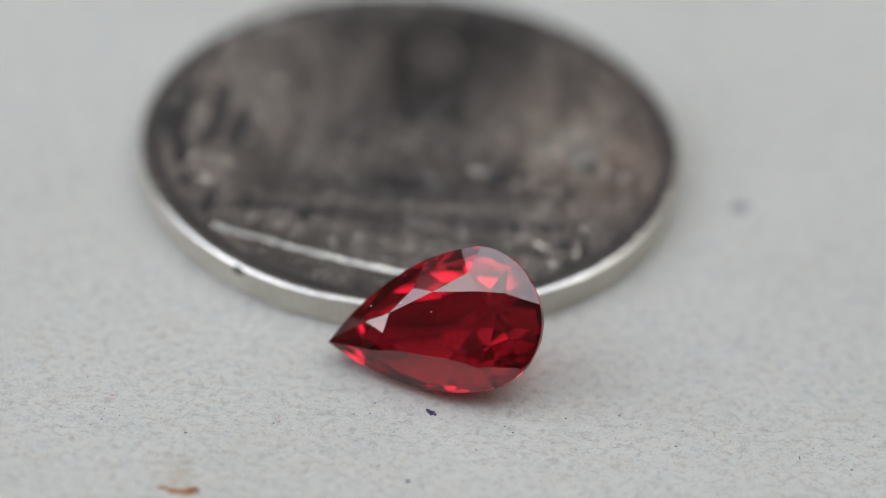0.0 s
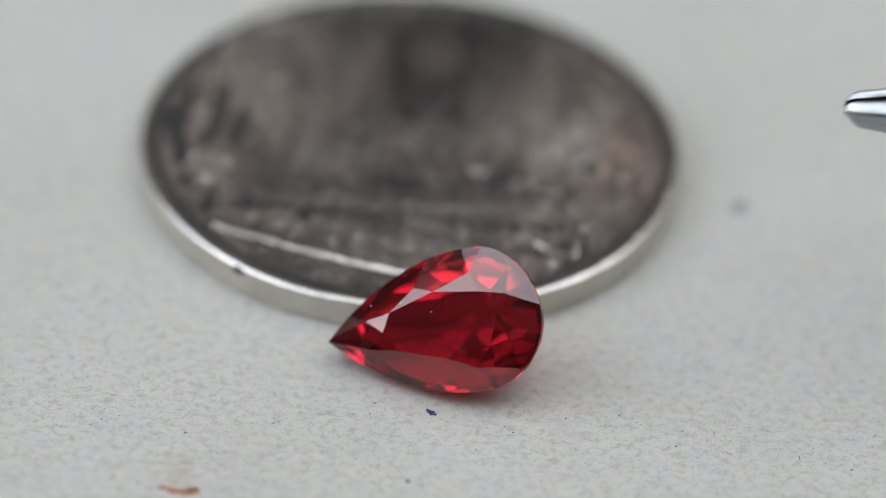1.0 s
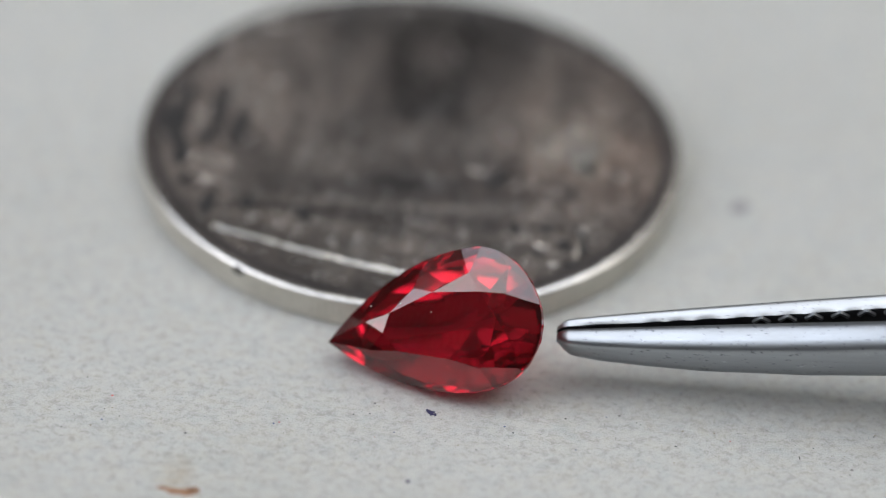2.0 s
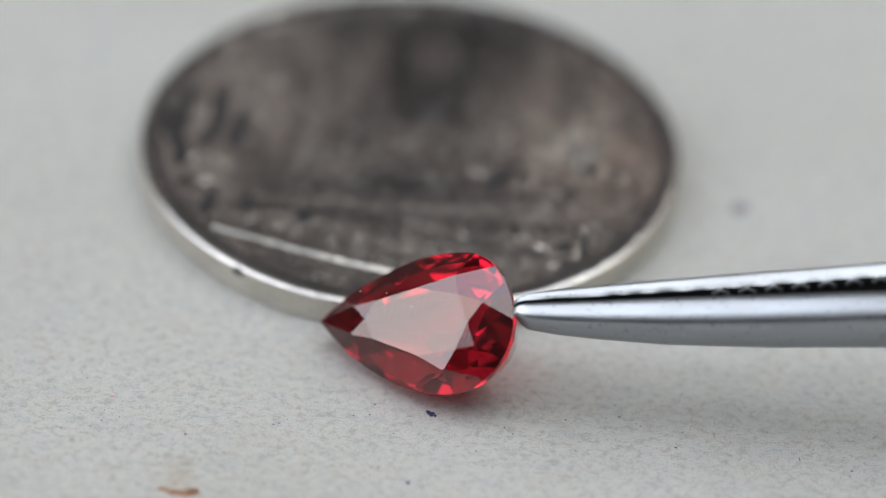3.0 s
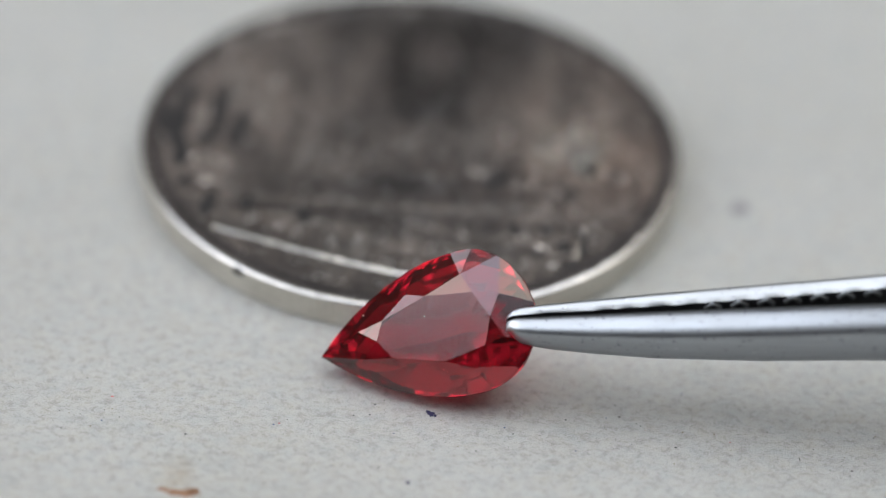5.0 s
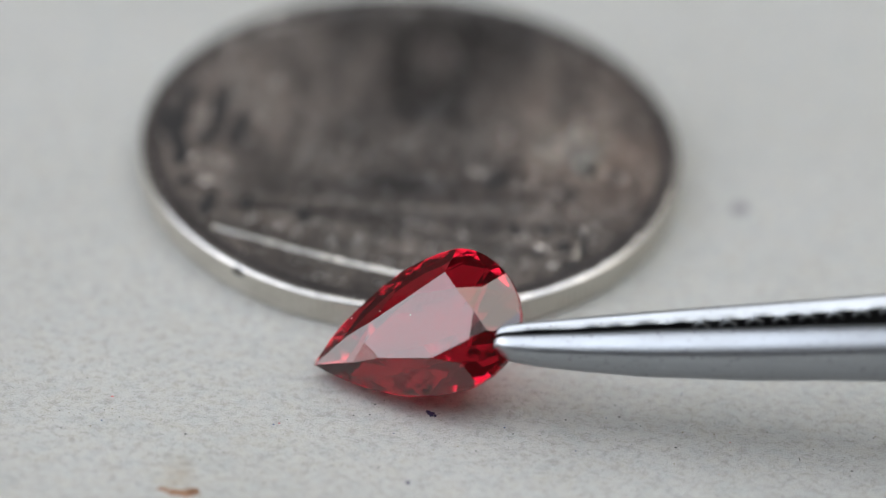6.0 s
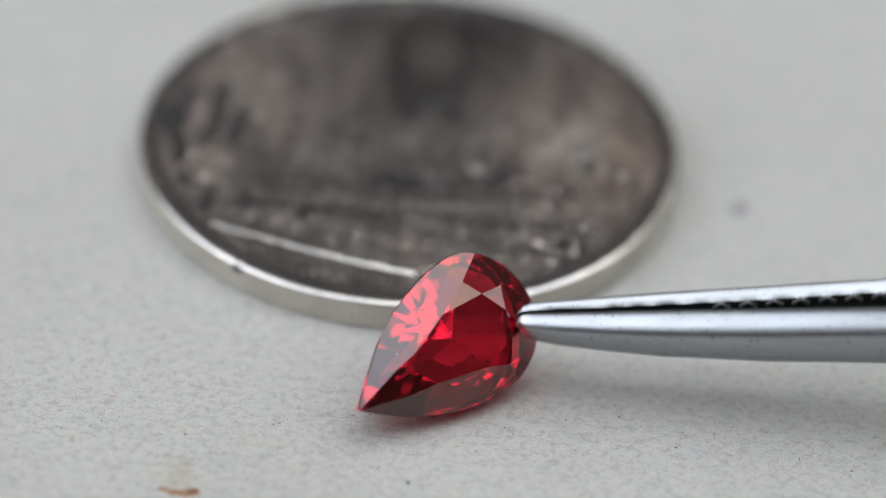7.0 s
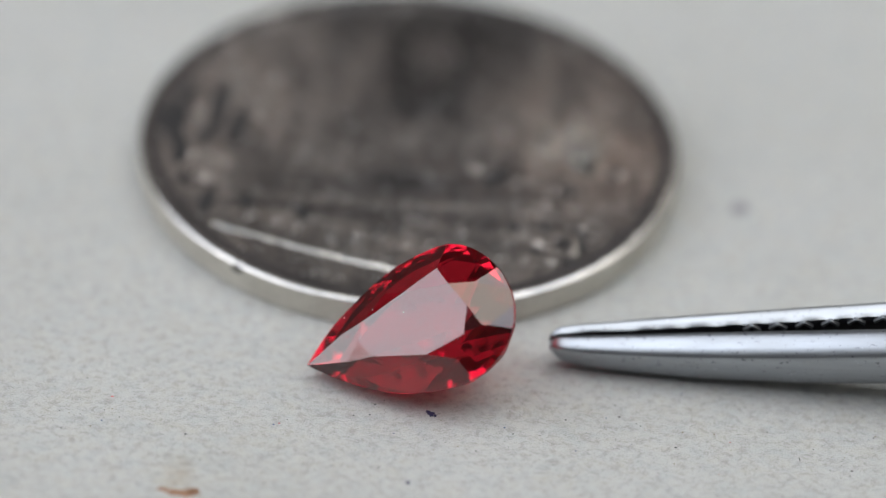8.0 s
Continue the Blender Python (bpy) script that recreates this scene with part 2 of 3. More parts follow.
def box(bm, lo, hi):
    bmesh.ops.create_cube(bm, size=1.0, matrix=Matrix.LocRotScale(
        [(a + b) / 2 for a, b in zip(lo, hi)], None, [b - a for a, b in zip(lo, hi)]))


# ---- the place ----
def build_place():
    bm = bmesh.new()
    box(bm, (-4.0, -4.0, -0.06), (4.0, 4.0, -0.0006))
    tagged(mesh_object("floor", bm, FLOOR), label="grey floor under the sheet of paper", category="floor", kind="structure")
    # unseen walls and an eave, added to shape what coin, stone and steel reflect
    blockers = (
        ("blocker_north", (-2.1, 1.5, -0.0006), (0.80, 1.62, 1.95), BROWN_BLOCKER, "unseen brown wall behind the coin, added for its reflection"),
        ("blocker_northeast", (0.80, 1.5, -0.0006), (1.2, 1.62, 1.0), BROWN_BLOCKER, "lower end of the unseen brown wall, added for reflections"),
        ("roof", (-1.6, 0.44, 1.952), (-0.15, 1.62, 2.03), BROWN_BLOCKER, "unseen brown eave, added to darken some reflections"),
        ("blocker_northwest", (-2.22, 0.90, -0.0006), (-2.1, 1.62, 2.25), BROWN_BLOCKER, "tall end of the unseen brown wall, added for reflections"),
        ("blocker_outer", (-2.22, 0.12, -0.0006), (-2.1, 0.898, 0.27), BROWN_BLOCKER, "unseen low brown outer wall, added for reflections"),
        ("blocker_west", (-1.62, -1.9, -0.0006), (-1.5, -0.26, 0.40), BROWN_BLOCKER, "unseen low brown side wall, added for reflections"),
        # unseen dark walls, added so that stone and steel reflect dark from the south
        ("blocker_south", (-0.60, -0.87, -0.0006), (1.2, -0.75, 1.28), DARK_BLOCKER, "unseen dark wall, added to darken reflections from behind the camera"),
        ("blocker_southwest", (-1.36, -0.87, -0.0006), (-0.60, -0.75, 0.83), DARK_BLOCKER, "lower end of the unseen dark wall, added for reflections"),
        ("blocker_southeast", (1.2, -0.87, -0.0006), (1.32, -0.30, 1.30), DARK_BLOCKER, "unseen dark side wall, added to darken reflections"),
        ("blocker_east", (1.2, -0.298, -0.0006), (1.32, 0.45, 0.55), BROWN_BLOCKER, "unseen low brown side wall, added for reflections"),
        ("blocker_far_east", (1.2, 0.45, -0.0006), (1.32, 1.62, 1.35), BROWN_BLOCKER, "unseen tall brown side wall, added for reflections"),
    )
    for name, lo, hi, mat, label in blockers:
        bm = bmesh.new()
        box(bm, lo, hi)
        tagged(mesh_object(name, bm, mat), label=label, category="roof" if name == "roof" else "wall", kind="structure")


def build_paper():
    # thick recycled sheet, its top at z = 0
    bm = bmesh.new()
    n = 60
    grid = []
    for j in range(n + 1):
        row = []
        for i in range(n + 1):
            x, y = (i / n - 0.5) * 0.36, (j / n - 0.5) * 0.30
            row.append(bm.verts.new((x, y, 0.0)))
        grid.append(row)
    for j in range(n):
        for i in range(n):
            bm.faces.new((grid[j][i], grid[j][i + 1], grid[j + 1][i + 1], grid[j + 1][i]))
    edge = [e for e in bm.edges if e.is_boundary]
    down = bmesh.ops.extrude_edge_only(bm, edges=edge)
    for v in [g for g in down["geom"] if isinstance(g, bmesh.types.BMVert)]:
        v.co.z = -0.0006
    ob = mesh_object("paper_sheet", bm, PAPER)
    tagged(ob, label="pale grey recycled paper sheet with flecks and fibres", category="paper", kind="structure")


# ---- coin ----
COIN_R, COIN_T = 10.0, 1.21
COIN_SCALE = 1.005


def stroke(x, y, pts, half):
    # 1 on a polyline of that half width, falling to 0 outside
    best, fade = 9.0, 1.0
    for (ax, ay), (bx, by) in zip(pts[:-1], pts[1:]):
        dx, dy = bx - ax, by - ay
        k = max(0.0, min(1.0, ((x - ax) * dx + (y - ay) * dy) / (dx * dx + dy * dy)))
        best = min(best, math.hypot(x - ax - k * dx, y - ay - k * dy))
        if len(pts) == 2:
            # single strokes are worn away towards their ends
            fade = 1 - (2 * k - 1) ** 2
    k = max(0.0, min(1.0, 1.5 - best / half))
    return fade * k * k * (3 - 2 * k)


# worn letters and figures of the face: ends and half width of each stroke, in millimetres from the coin's centre
RAISED_WEST = ((-7.25, 1.40, -7.37, -0.68, 0.16), (-2.56, -4.86, -2.67, -6.49, 0.16), (-9.08, -1.50, -8.87, -2.73, 0.20), (0.31, -2.37, 0.39, -3.34, 0.13),
               (1.52, -2.52, 1.67, -3.98, 0.14), (0.38, -0.44, 0.58, -1.45, 0.20), (-7.68, -2.07, -7.68, -3.48, 0.15), (-8.42, -3.21, -7.95, -4.03, 0.15),
               (-4.87, -3.89, -4.90, -5.11, 0.13), (-6.9, -3.9, -6.5, -4.9, 0.15), (-6.2, -4.0, -5.9, -5.2, 0.14))
RAISED_EAST = ((1.92, -0.99, 2.98, -1.52, 0.20), (3.81, -1.51, 3.97, -2.34, 0.15), (4.43, -1.58, 4.55, -2.21, 0.13), (5.16, -1.86, 5.59, -2.63, 0.16),
               (6.97, -0.36, 7.34, -1.28, 0.15), (4.62, -5.50, 5.35, -5.94, 0.14), (5.06, -6.65, 5.67, -6.92, 0.14), (4.27, -3.64, 4.70, -4.12, 0.13),
               (3.60, -5.43, 3.82, -6.10, 0.13), (4.98, -2.87, 5.20, -3.47, 0.12), (7.85, -0.44, 7.96, -1.43, 0.13), (8.28, -1.82, 7.67, -3.29, 0.16))
DARK_WEST = ((-8.39, 3.12, -8.81, -0.94, 0.27), (-7.04, 3.45, -7.31, -0.60, 0.26), (-6.24, 1.69, -6.58, -0.71, 0.24), (-8.40, -0.36, -8.46, -2.22, 0.24),
             (-7.82, 0.25, -7.52, -0.91, 0.18), (-7.07, -3.59, -7.35, -5.12, 0.24), (-5.76, -3.81, -5.85, -4.68, 0.18), (-3.85, -4.41, -3.56, -5.21, 0.20),
             (-9.10, 1.90, -9.22, -0.20, 0.16), (-8.05, -2.60, -8.30, -3.40, 0.15))
DARK_EAST = ((4.81, -4.62, 5.39, -4.91, 0.16), (5.54, -5.51, 6.06, -5.87, 0.22), (6.28, -4.47, 6.50, -5.48, 0.17), (6.50, -5.48, 6.23, -6.60, 0.17),
             (6.51, -0.41, 6.71, -1.35, 0.18), (3.32, -1.20, 3.51, -2.14, 0.18), (5.90, -2.24, 6.01, -2.83, 0.16), (7.54, -0.83, 7.65, -1.60, 0.16),
             (3.88, -4.54, 4.11, -5.21, 0.16), (2.88, -1.68, 3.21, -2.52, 0.16), (4.55, -6.10, 5.10, -6.40, 0.15), (5.75, -7.00, 6.30, -6.75, 0.13))


def coin_strokes():
    marks = []
    # shallow grooves above the raised line
    marks.append(([(-8.95, -1.7), (-5.0, -2.6), (-2.0, -2.9), (1.5, -3.3), (4.0, -3.8)], 0.30, -0.035))
    marks.append(([(-7.5, -3.2), (-4.0, -4.2), (-0.5, -5.1)], 0.20, -0.04))
    curl = [(5.83, -4.45), (6.20, -5.44), (6.03, -6.62)]
    marks.append((curl, 0.17, 0.16))
    for x0, y0, x1, y1, half in RAISED_WEST + RAISED_EAST:
        marks.append(([(x0, y0), (x1, y1)], half, 0.014 / half))
    for x0, y0, x1, y1, half in DARK_WEST + DARK_EAST:
        marks.append(([(x0, y0), (x1, y1)], half, -0.05))
    rng = random.Random(4)
    # finer worn strokes of the legend along the edge
    for d in list(range(150, 236, 7)) + list(range(-36, 40, 7)):
        a = radians(d + rng.uniform(-2, 2))
        x, y = 7.9 * math.cos(a), 7.9 * math.sin(a)
        lean, tall = rng.uniform(0.02, 0.3), rng.uniform(0.5, 1.1)
        marks.append(([(x - lean * tall, y - tall), (x + lean * tall, y + tall)], 0.14, 0.06))
    # small worn figures near the lower edge
    for i in range(8):
        x, y = -5.6 + i * 0.95, -4.6 - 0.19 * i
        marks.append(([(x, y), (x + rng.uniform(-0.2, 0.2), y - 0.9)], 0.16, 0.07))
    return marks


def coin_height(x, y, marks):
    r = math.hypot(x, y)
    if r > 9.75:
        k = (r - 9.75) / 0.25
        return -0.10 * (1 - math.sqrt(max(0.0, 1 - k * k)))
    rim = max(0.0, min(1.0, (r - 8.93) / 0.32))
    rim = rim * rim * (3 - 2 * rim)
    h = -0.032 * (1 - rim)
    if rim < 0.5:
        d = math.hypot((x - 0.3) / 6.0, (y - 2.0) / 5.0)
        h += 0.06 * max(0.0, 1 - d * d)
        p = Vector((x * 0.8, y * 0.8, 3.0))
        h += 0.030 * noise.noise(p) + 0.012 * noise.noise(Vector((x * 2.6, y * 1.1, 7.0)))
        best = 0.0
        for pts, half, up in marks:
            if abs(pts[0][0] - x) < 7.6 and abs(pts[0][1] - y) < 3.0:
                k = up * stroke(x, y, pts, half)
                best = k if abs(k) > abs(best) else best
        h += 0.30 * best
    return h


def build_coin():
    coin = new("coin")
    coin.scale = (COIN_SCALE, COIN_SCALE, 1)
    tagged(coin, label="worn grey nickel coin lying flat on the paper", category="coin")
    marks = coin_strokes()
    bm = bmesh.new()
    rings, seg = 150, 600
    prev = None
    centre = bm.verts.new((0, 0, (COIN_T + coin_height(0, 0, marks)) * MM))
    for k in range(1, rings + 1):
        r = COIN_R * (k / rings) ** 0.85
        row = []
        for s in range(seg):
            a = 2 * math.pi * s / seg
            x, y = r * math.cos(a), r * math.sin(a)
            row.append(bm.verts.new((x * MM, y * MM, (COIN_T + coin_height(x, y, marks)) * MM)))
        for s in range(seg):
            t = (s + 1) % seg
            if prev is None:
                bm.faces.new((centre, row[s], row[t]))
            else:
                bm.faces.new((prev[s], row[s], row[t], prev[t]))
        prev = row
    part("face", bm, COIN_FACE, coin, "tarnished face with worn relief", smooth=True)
    # emblem: a tall dark worn figure, slightly raised
    bm = bmesh.new()
    nx, ny = 28, 60
    grid = []
    for j in range(ny + 1):
        row = []
        for i in range(nx + 1):
            u, v = 2 * i / nx - 1, 2 * j / ny - 1
            wide = 1.70 + 0.28 * math.sin(3.1 * v + 0.6) + 0.22 * noise.noise(Vector((2 * v, math.copysign(1, u), 5)))
            x, y = 0.62 + wide * u + 0.25 * v, 5.0 + (3.75 + 0.5 * noise.noise(Vector((1.6 * u, 0, 9)))) * v
            edge = (1 - u * u) * (1 - v ** 4)
            up = 0.055 * max(0.0, edge) ** 0.8 + 0.010 * noise.noise(Vector((x * 2, y * 1.2, 1))) * max(0.0, edge)
            base = COIN_T + coin_height(x, y, marks)
            row.append(bm.verts.new((x * MM, y * MM, (base - 0.012 + up) * MM)))
        grid.append(row)
    for j in range(ny):
        for i in range(nx):
            bm.faces.new((grid[j][i], grid[j][i + 1], grid[j + 1][i + 1], grid[j + 1][i]))
    part("emblem", bm, COIN_DARK, coin, "darker worn emblem", smooth=True)
    # shaded sides of the legend's worn letters, put in as dark strips
    rng = random.Random(12)
    for x0, y0, x1, y1, half in DARK_WEST + DARK_EAST:
        bm = bmesh.new()
        prev = None
        for i in range(13):
            t = i / 12
            w = 1.35 * half * math.sqrt(max(0.03, 1 - (2 * t - 1) ** 2)) * rng.uniform(0.75, 1.2)
            x, y = x0 + (x1 - x0) * t, y0 + (y1 - y0) * t
            away = math.hypot(x1 - x0, y1 - y0)
            sx, sy = (y1 - y0) / away * w, -(x1 - x0) / away * w
            row = []
            for k in (1, 0, -1):
                qx, qy = x + sx * k, y + sy * k
                row.append(bm.verts.new((qx * MM, qy * MM, (COIN_T + coin_height(qx, qy, marks) + 0.006) * MM)))
            if prev:
                for k in (0, 1):
                    bm.faces.new((prev[k], prev[k + 1], row[k + 1], row[k]))
            prev = row
        part("shade_strip", bm, LETTER_SHADE, coin, "dark strip for the shaded side of a worn letter", smooth=True)
    # raised line that cuts off the lower part of the face
    bm = bmesh.new()
    prev = None
    for i in range(71):
        t = i / 70
        x, y = -6.9 + 7.5 * t, -5.65 - 2.95 * t + 0.65 * t * t
        row = []
        for off, up in ((-0.26, -0.02), (-0.15, 0.032), (-0.05, 0.058), (0.05, 0.058), (0.15, 0.032), (0.26, -0.02)):
            px_, py_ = x + 0.33 * off, y + 0.94 * off
            row.append(bm.verts.new((px_ * MM, py_ * MM, (COIN_T + coin_height(px_, py_, []) + up) * MM)))
        if prev:
            for a, b, c, d in zip(prev[:-1], row[:-1], row[1:], prev[1:]):
                bm.faces.new((a, b, c, d))
        prev = row
    part("raised_line", bm, COIN_RIM, coin, "worn raised line", smooth=True)
    # edge: fine shallow reeding, rounded shoulders, flat underside
    bm = bmesh.new()
    seg = 1200
    profile = [(9.985, 1.13, 0.3), (10.0, 1.06, 1), (10.0, 0.15, 1), (9.97, 0.06, 0.4), (9.85, 0.0, 0)]
    shoulder = [(9.76, 1.209), (9.85, 1.203), (9.92, 1.186), (9.965, 1.158), (9.985, 1.13)]
    ring = bmesh.new()
    prev = None
    for r, z in shoulder:
        row = [ring.verts.new((r * math.cos(2 * math.pi * q / 300) * MM, r * math.sin(2 * math.pi * q / 300) * MM, z * MM)) for q in range(300)]
        if prev:
            for q in range(300):
                ring.faces.new((prev[(q + 1) % 300], prev[q], row[q], row[(q + 1) % 300]))
        prev = row
    part("rim", ring, COIN_RIM, coin, "worn rounded rim", smooth=True)
    rows = []
    for r, z, reed in profile:
        row = []
        for s in range(seg):
            a = 2 * math.pi * s / seg
            rr = r - reed * (0.030 if s % 5 in (0, 1) else 0.0)
            row.append(bm.verts.new((rr * math.cos(a) * MM, rr * math.sin(a) * MM, z * MM)))
        rows.append(row)
    for a, b in zip(rows[:-1], rows[1:]):
        for s in range(seg):
            t = (s + 1) % seg
            bm.faces.new((a[t], a[s], b[s], b[t]))
    bm.faces.new(list(reversed(rows[-1])))
    part("edge", bm, COIN_EDGE, coin, "brighter reeded coin edge")
    # flat band of the rim, its dark reflection put into the colour
    bm = bmesh.new()
    prev = None
    for i, r in enumerate((9.24, 9.32, 9.42, 9.52, 9.62, 9.70, 9.745)):
        z = 1.2075 + 0.006 * math.sin(math.pi * i / 6) ** 0.5
        row = [bm.verts.new((r * math.cos(2 * math.pi * q / 300) * MM, r * math.sin(2 * math.pi * q / 300) * MM, z * MM)) for q in range(300)]
        if prev:
            for q in range(300):
                bm.faces.new((prev[q], row[q], row[(q + 1) % 300], prev[(q + 1) % 300]))
        prev = row
    part("rim_band", bm, RIM_BAND, coin, "flat rim, coloured dark for its reflection", smooth=True)
    # grime in a nick under the rim
    bm = bmesh.new()
    bmesh.ops.create_icosphere(bm, subdivisions=3, radius=1.0)
    for v in bm.verts:
        v.co *= 1 + 0.25 * noise.noise(v.co * 2.3)
        v.co = Vector((v.co.x * 0.26, v.co.y * 0.10, v.co.z * 0.17)) * MM
    g = part("grime", bm, GRIME, coin, "dark grime in a nick", smooth=True)
    a = radians(234.2)
    g.matrix_local = pose(9.99 * math.cos(a) * MM, 9.99 * math.sin(a) * MM, 0.98 * MM, 0, 0, math.degrees(a) + 90)
    return coin


# ---- gemstone ----
GEM_L = 8.0
GEM_H, GEM_D = 0.72, 2.636
# half width, where it is widest, fullness towards the point and of the round end, for either flank
FLANK = {1: (2.615, 0.724, 2.127, 1.879), -1: (2.464, 0.689, 2.06, 2.044)}


def pear(u, side):
    wide, e, tip, head = FLANK[side]
    if u > e:
        return wide * max(0.0, 1 - ((u - e) / (1 - e)) ** head) ** (1 / head)
    return wide * (1 - ((e - u) / e) ** tip)


def pear_outline(n):
    pts = []
    for i in range(n):
        a = 2 * math.pi * i / n
        u = (1 - math.cos(a)) / 2
        side = 1 if math.sin(a) >= 0 else -1
        pts.append(Vector((-GEM_L / 2 + GEM_L * u, side * pear(u, side), 0)))
    return pts


def outline_hit(pts, p, way):
    best = None
    for a, b in zip(pts, pts[1:] + pts[:1]):
        e = b - a
        den = way.x * e.y - way.y * e.x
        if abs(den) < 1e-12:
            continue
        t = ((a.x - p.x) * e.y - (a.y - p.y) * e.x) / den
        k = ((a.x - p.x) * way.y - (a.y - p.y) * way.x) / den
        if t > 0 and -1e-6 <= k <= 1 + 1e-6 and (best is None or t > best):
            best = t
    return p + way * best


def facet(bm, a, b, c, inside):
    # cut the stone by the plane through three points and close it with a flat facet
    n = (b - a).cross(c - a).normalized()
    if (inside - a).dot(n) > 0:
        n = -n
    cut = bmesh.ops.bisect_plane(bm, geom=bm.verts[:] + bm.edges[:] + bm.faces[:], dist=1e-6,
                                 plane_co=a, plane_no=n, clear_outer=True)
    edges = [g for g in cut["geom_cut"] if isinstance(g, bmesh.types.BMEdge)]
    open_edges = [e for e in edges if e.is_boundary]
    if len(open_edges) > 2:
        bmesh.ops.edgeloop_fill(bm, edges=open_edges)


def build_gem():
    pts = pear_outline(160)
    bm = bmesh.new()
    low = [bm.verts.new((p.x, p.y, -3.4)) for p in pts]
    top = [bm.verts.new((p.x, p.y, 1.2)) for p in pts]
    bm.faces.new(list(reversed(low)))
    bm.faces.new(top)
    for i in range(len(pts)):
        j = (i + 1) % len(pts)
        bm.faces.new((low[i], low[j], top[j], top[i]))
    inside = Vector((0.4, 0, 0))
    h = GEM_H
    table = [Vector((x, y, h)) for x, y in ((-1.686, 0), (-1.348, 0.668), (0.328, 1.189), (2.047, 0.977), (2.549, 0),
                                             (2.20, -0.965), (0.70, -1.24), (-1.22, -0.70))]
    # how steeply each main facet of the crown falls, along x and y
    fall = ((-0.298, 0), (-0.307, 0.646), (-0.098, 0.557), (0.284, 0.345), (0.474, 0), (0.313, -0.36), (-0.13, -0.551), (-0.279, -0.628))
    fall = [Vector((x, y, 0)) for x, y in fall]
    arm = [(-2.322, 0.504), (-0.455, 1.406), (1.705, 1.70), (2.953, 0.797)]
    arm += [(x, -y) for x, y in reversed(arm)]
    lift = (0, 0, 0, 0, 0.02, 0, 0, 0)
    n = len(pts)
    facet(bm, table[0], table[2], table[4], inside)
    shoulder, girdle, between = [], [], []
    for i in range(8):
        j = (i + 1) % 8
        p = Vector((*arm[i], 0))
        z = min(h - fall[q].dot(p - Vector((table[q].x, table[q].y, 0))) for q in (i, j))
        shoulder.append(Vector((*arm[i], z + lift[i])))
    for i in range(8):
        v, g = table[i], fall[i]
        side = Vector((-g.y, g.x, 0))
        facet(bm, v, v + side, v + Vector((g.x, g.y, -g.dot(g))), inside)
        girdle.append(max(range(n), key=lambda q: g.dot(pts[q])) if i else 0)
    for i in range(8):
        a, b, s = table[i], table[(i + 1) % 8], shoulder[i]
        facet(bm, a, b, s, inside)
        m = (a + b) / 2
        way = Vector((s.x - m.x, s.y - m.y, 0)).normalized()
        hit = outline_hit(pts, Vector((s.x, s.y, 0)), way)
        between.append(min(range(n), key=lambda q: (pts[q] - hit).length))

    def halfway(i, j):
        d = (j - i + n // 2) % n - n // 2
        k = (i + d // 2) % n
        return pts[k], (pts[(k + 1) % n] - pts[k - 1]).normalized()

    for i in range(8):
        for q in (girdle[i], girdle[(i + 1) % 8]):
            p, along = halfway(between[i], q)
            p = p + Vector((0, 0, 0.03))
            facet(bm, shoulder[i], p, p + along, inside)
    # pavilion: four tiers that flatten towards the culet
    culet = Vector((1.063, -0.077, 0))
    steps = [(1.0, -0.10), (0.892, -0.756), (0.706, -1.760), (0.366, -2.229), (0.0, -GEM_D)]

    def tier(k, t):
        p = pts[k]
        along = (pts[(k + 1) % n] - pts[k - 1]).normalized() if k else Vector((0, 1, 0))
        (f0, z0), (f1, z1) = steps[t], steps[t + 1]
        p0 = culet + (p - culet) * f0 + Vector((0, 0, z0))
        p1 = culet + (p - culet) * f1 + Vector((0, 0, z1))
        facet(bm, p0, p0 + along, p1, inside)

    def around(degrees):
        # the outline's corner that lies that way from the culet; 0 is the round end
        way = Vector((math.cos(radians(degrees)), math.sin(radians(degrees)), 0))
        return max(range(n), key=lambda q: (pts[q] - culet).normalized().dot(way))

    # an old hand-cut stone: the facets of each tier stand at uneven angles round the culet
    cut = ((-173.7, -155.5, -120.2, -98.7, -93.6, -63.1, -52.6, -27.2, 16.3, 32.2, 48.1, 62.2, 80.1, 109.5, 123.5, 142.1, 165.2),
           (-175.3, -150.0, -145.8, -131.7, -123.7, -99.8, -75.7, -46.2, -41.0, -33.8, -12.6, 0.3, 40.7, 63.5, 94.7, 117.5, 138.9, 146.6),
           (-150.8, -145.4, -117.0, -89.5, -64.6, -53.6, 72.2, 109.9, 147.6, 171.4),
           (-137.3, -106.7, -97.2, -47.1, 21.4, 35.7, 85.0, 105.7, 128.5, 172.9))
    for t, angles in enumerate(cut):
        for d in angles:
            tier(around(d), t)
    bmesh.ops.scale(bm, vec=(MM, MM, MM), verts=bm.verts[:])
    bmesh.ops.recalc_face_normals(bm, faces=bm.faces[:])
    gem = mesh_object("gemstone", bm, GEM)
    tagged(gem, label="red transparent pear-cut faceted gemstone lying on paper", category="gemstone")
    # a few dust flecks that stick to the crown
    rng = random.Random(8)
    for x, y in ((-0.9, 0.95), (0.5, -1.45), (0.62, -1.55), (-2.0, 1.0), (1.1, 1.6), (0.2, 0.5)):
        bm = bmesh.new()
        bmesh.ops.create_icosphere(bm, subdivisions=1, radius=0.022 * rng.uniform(0.7, 1.3) * MM)
        d = part("dust_fleck", bm, DUST, gem)
        inner = (abs(y) < 0.95) or (abs(y) < 1.1 and x > -1)
        z = GEM_H if inner else GEM_H - (abs(y) - 1.0) * 0.5
        d.location = (x * MM, y * MM, (z + 0.005) * MM)
    return gem


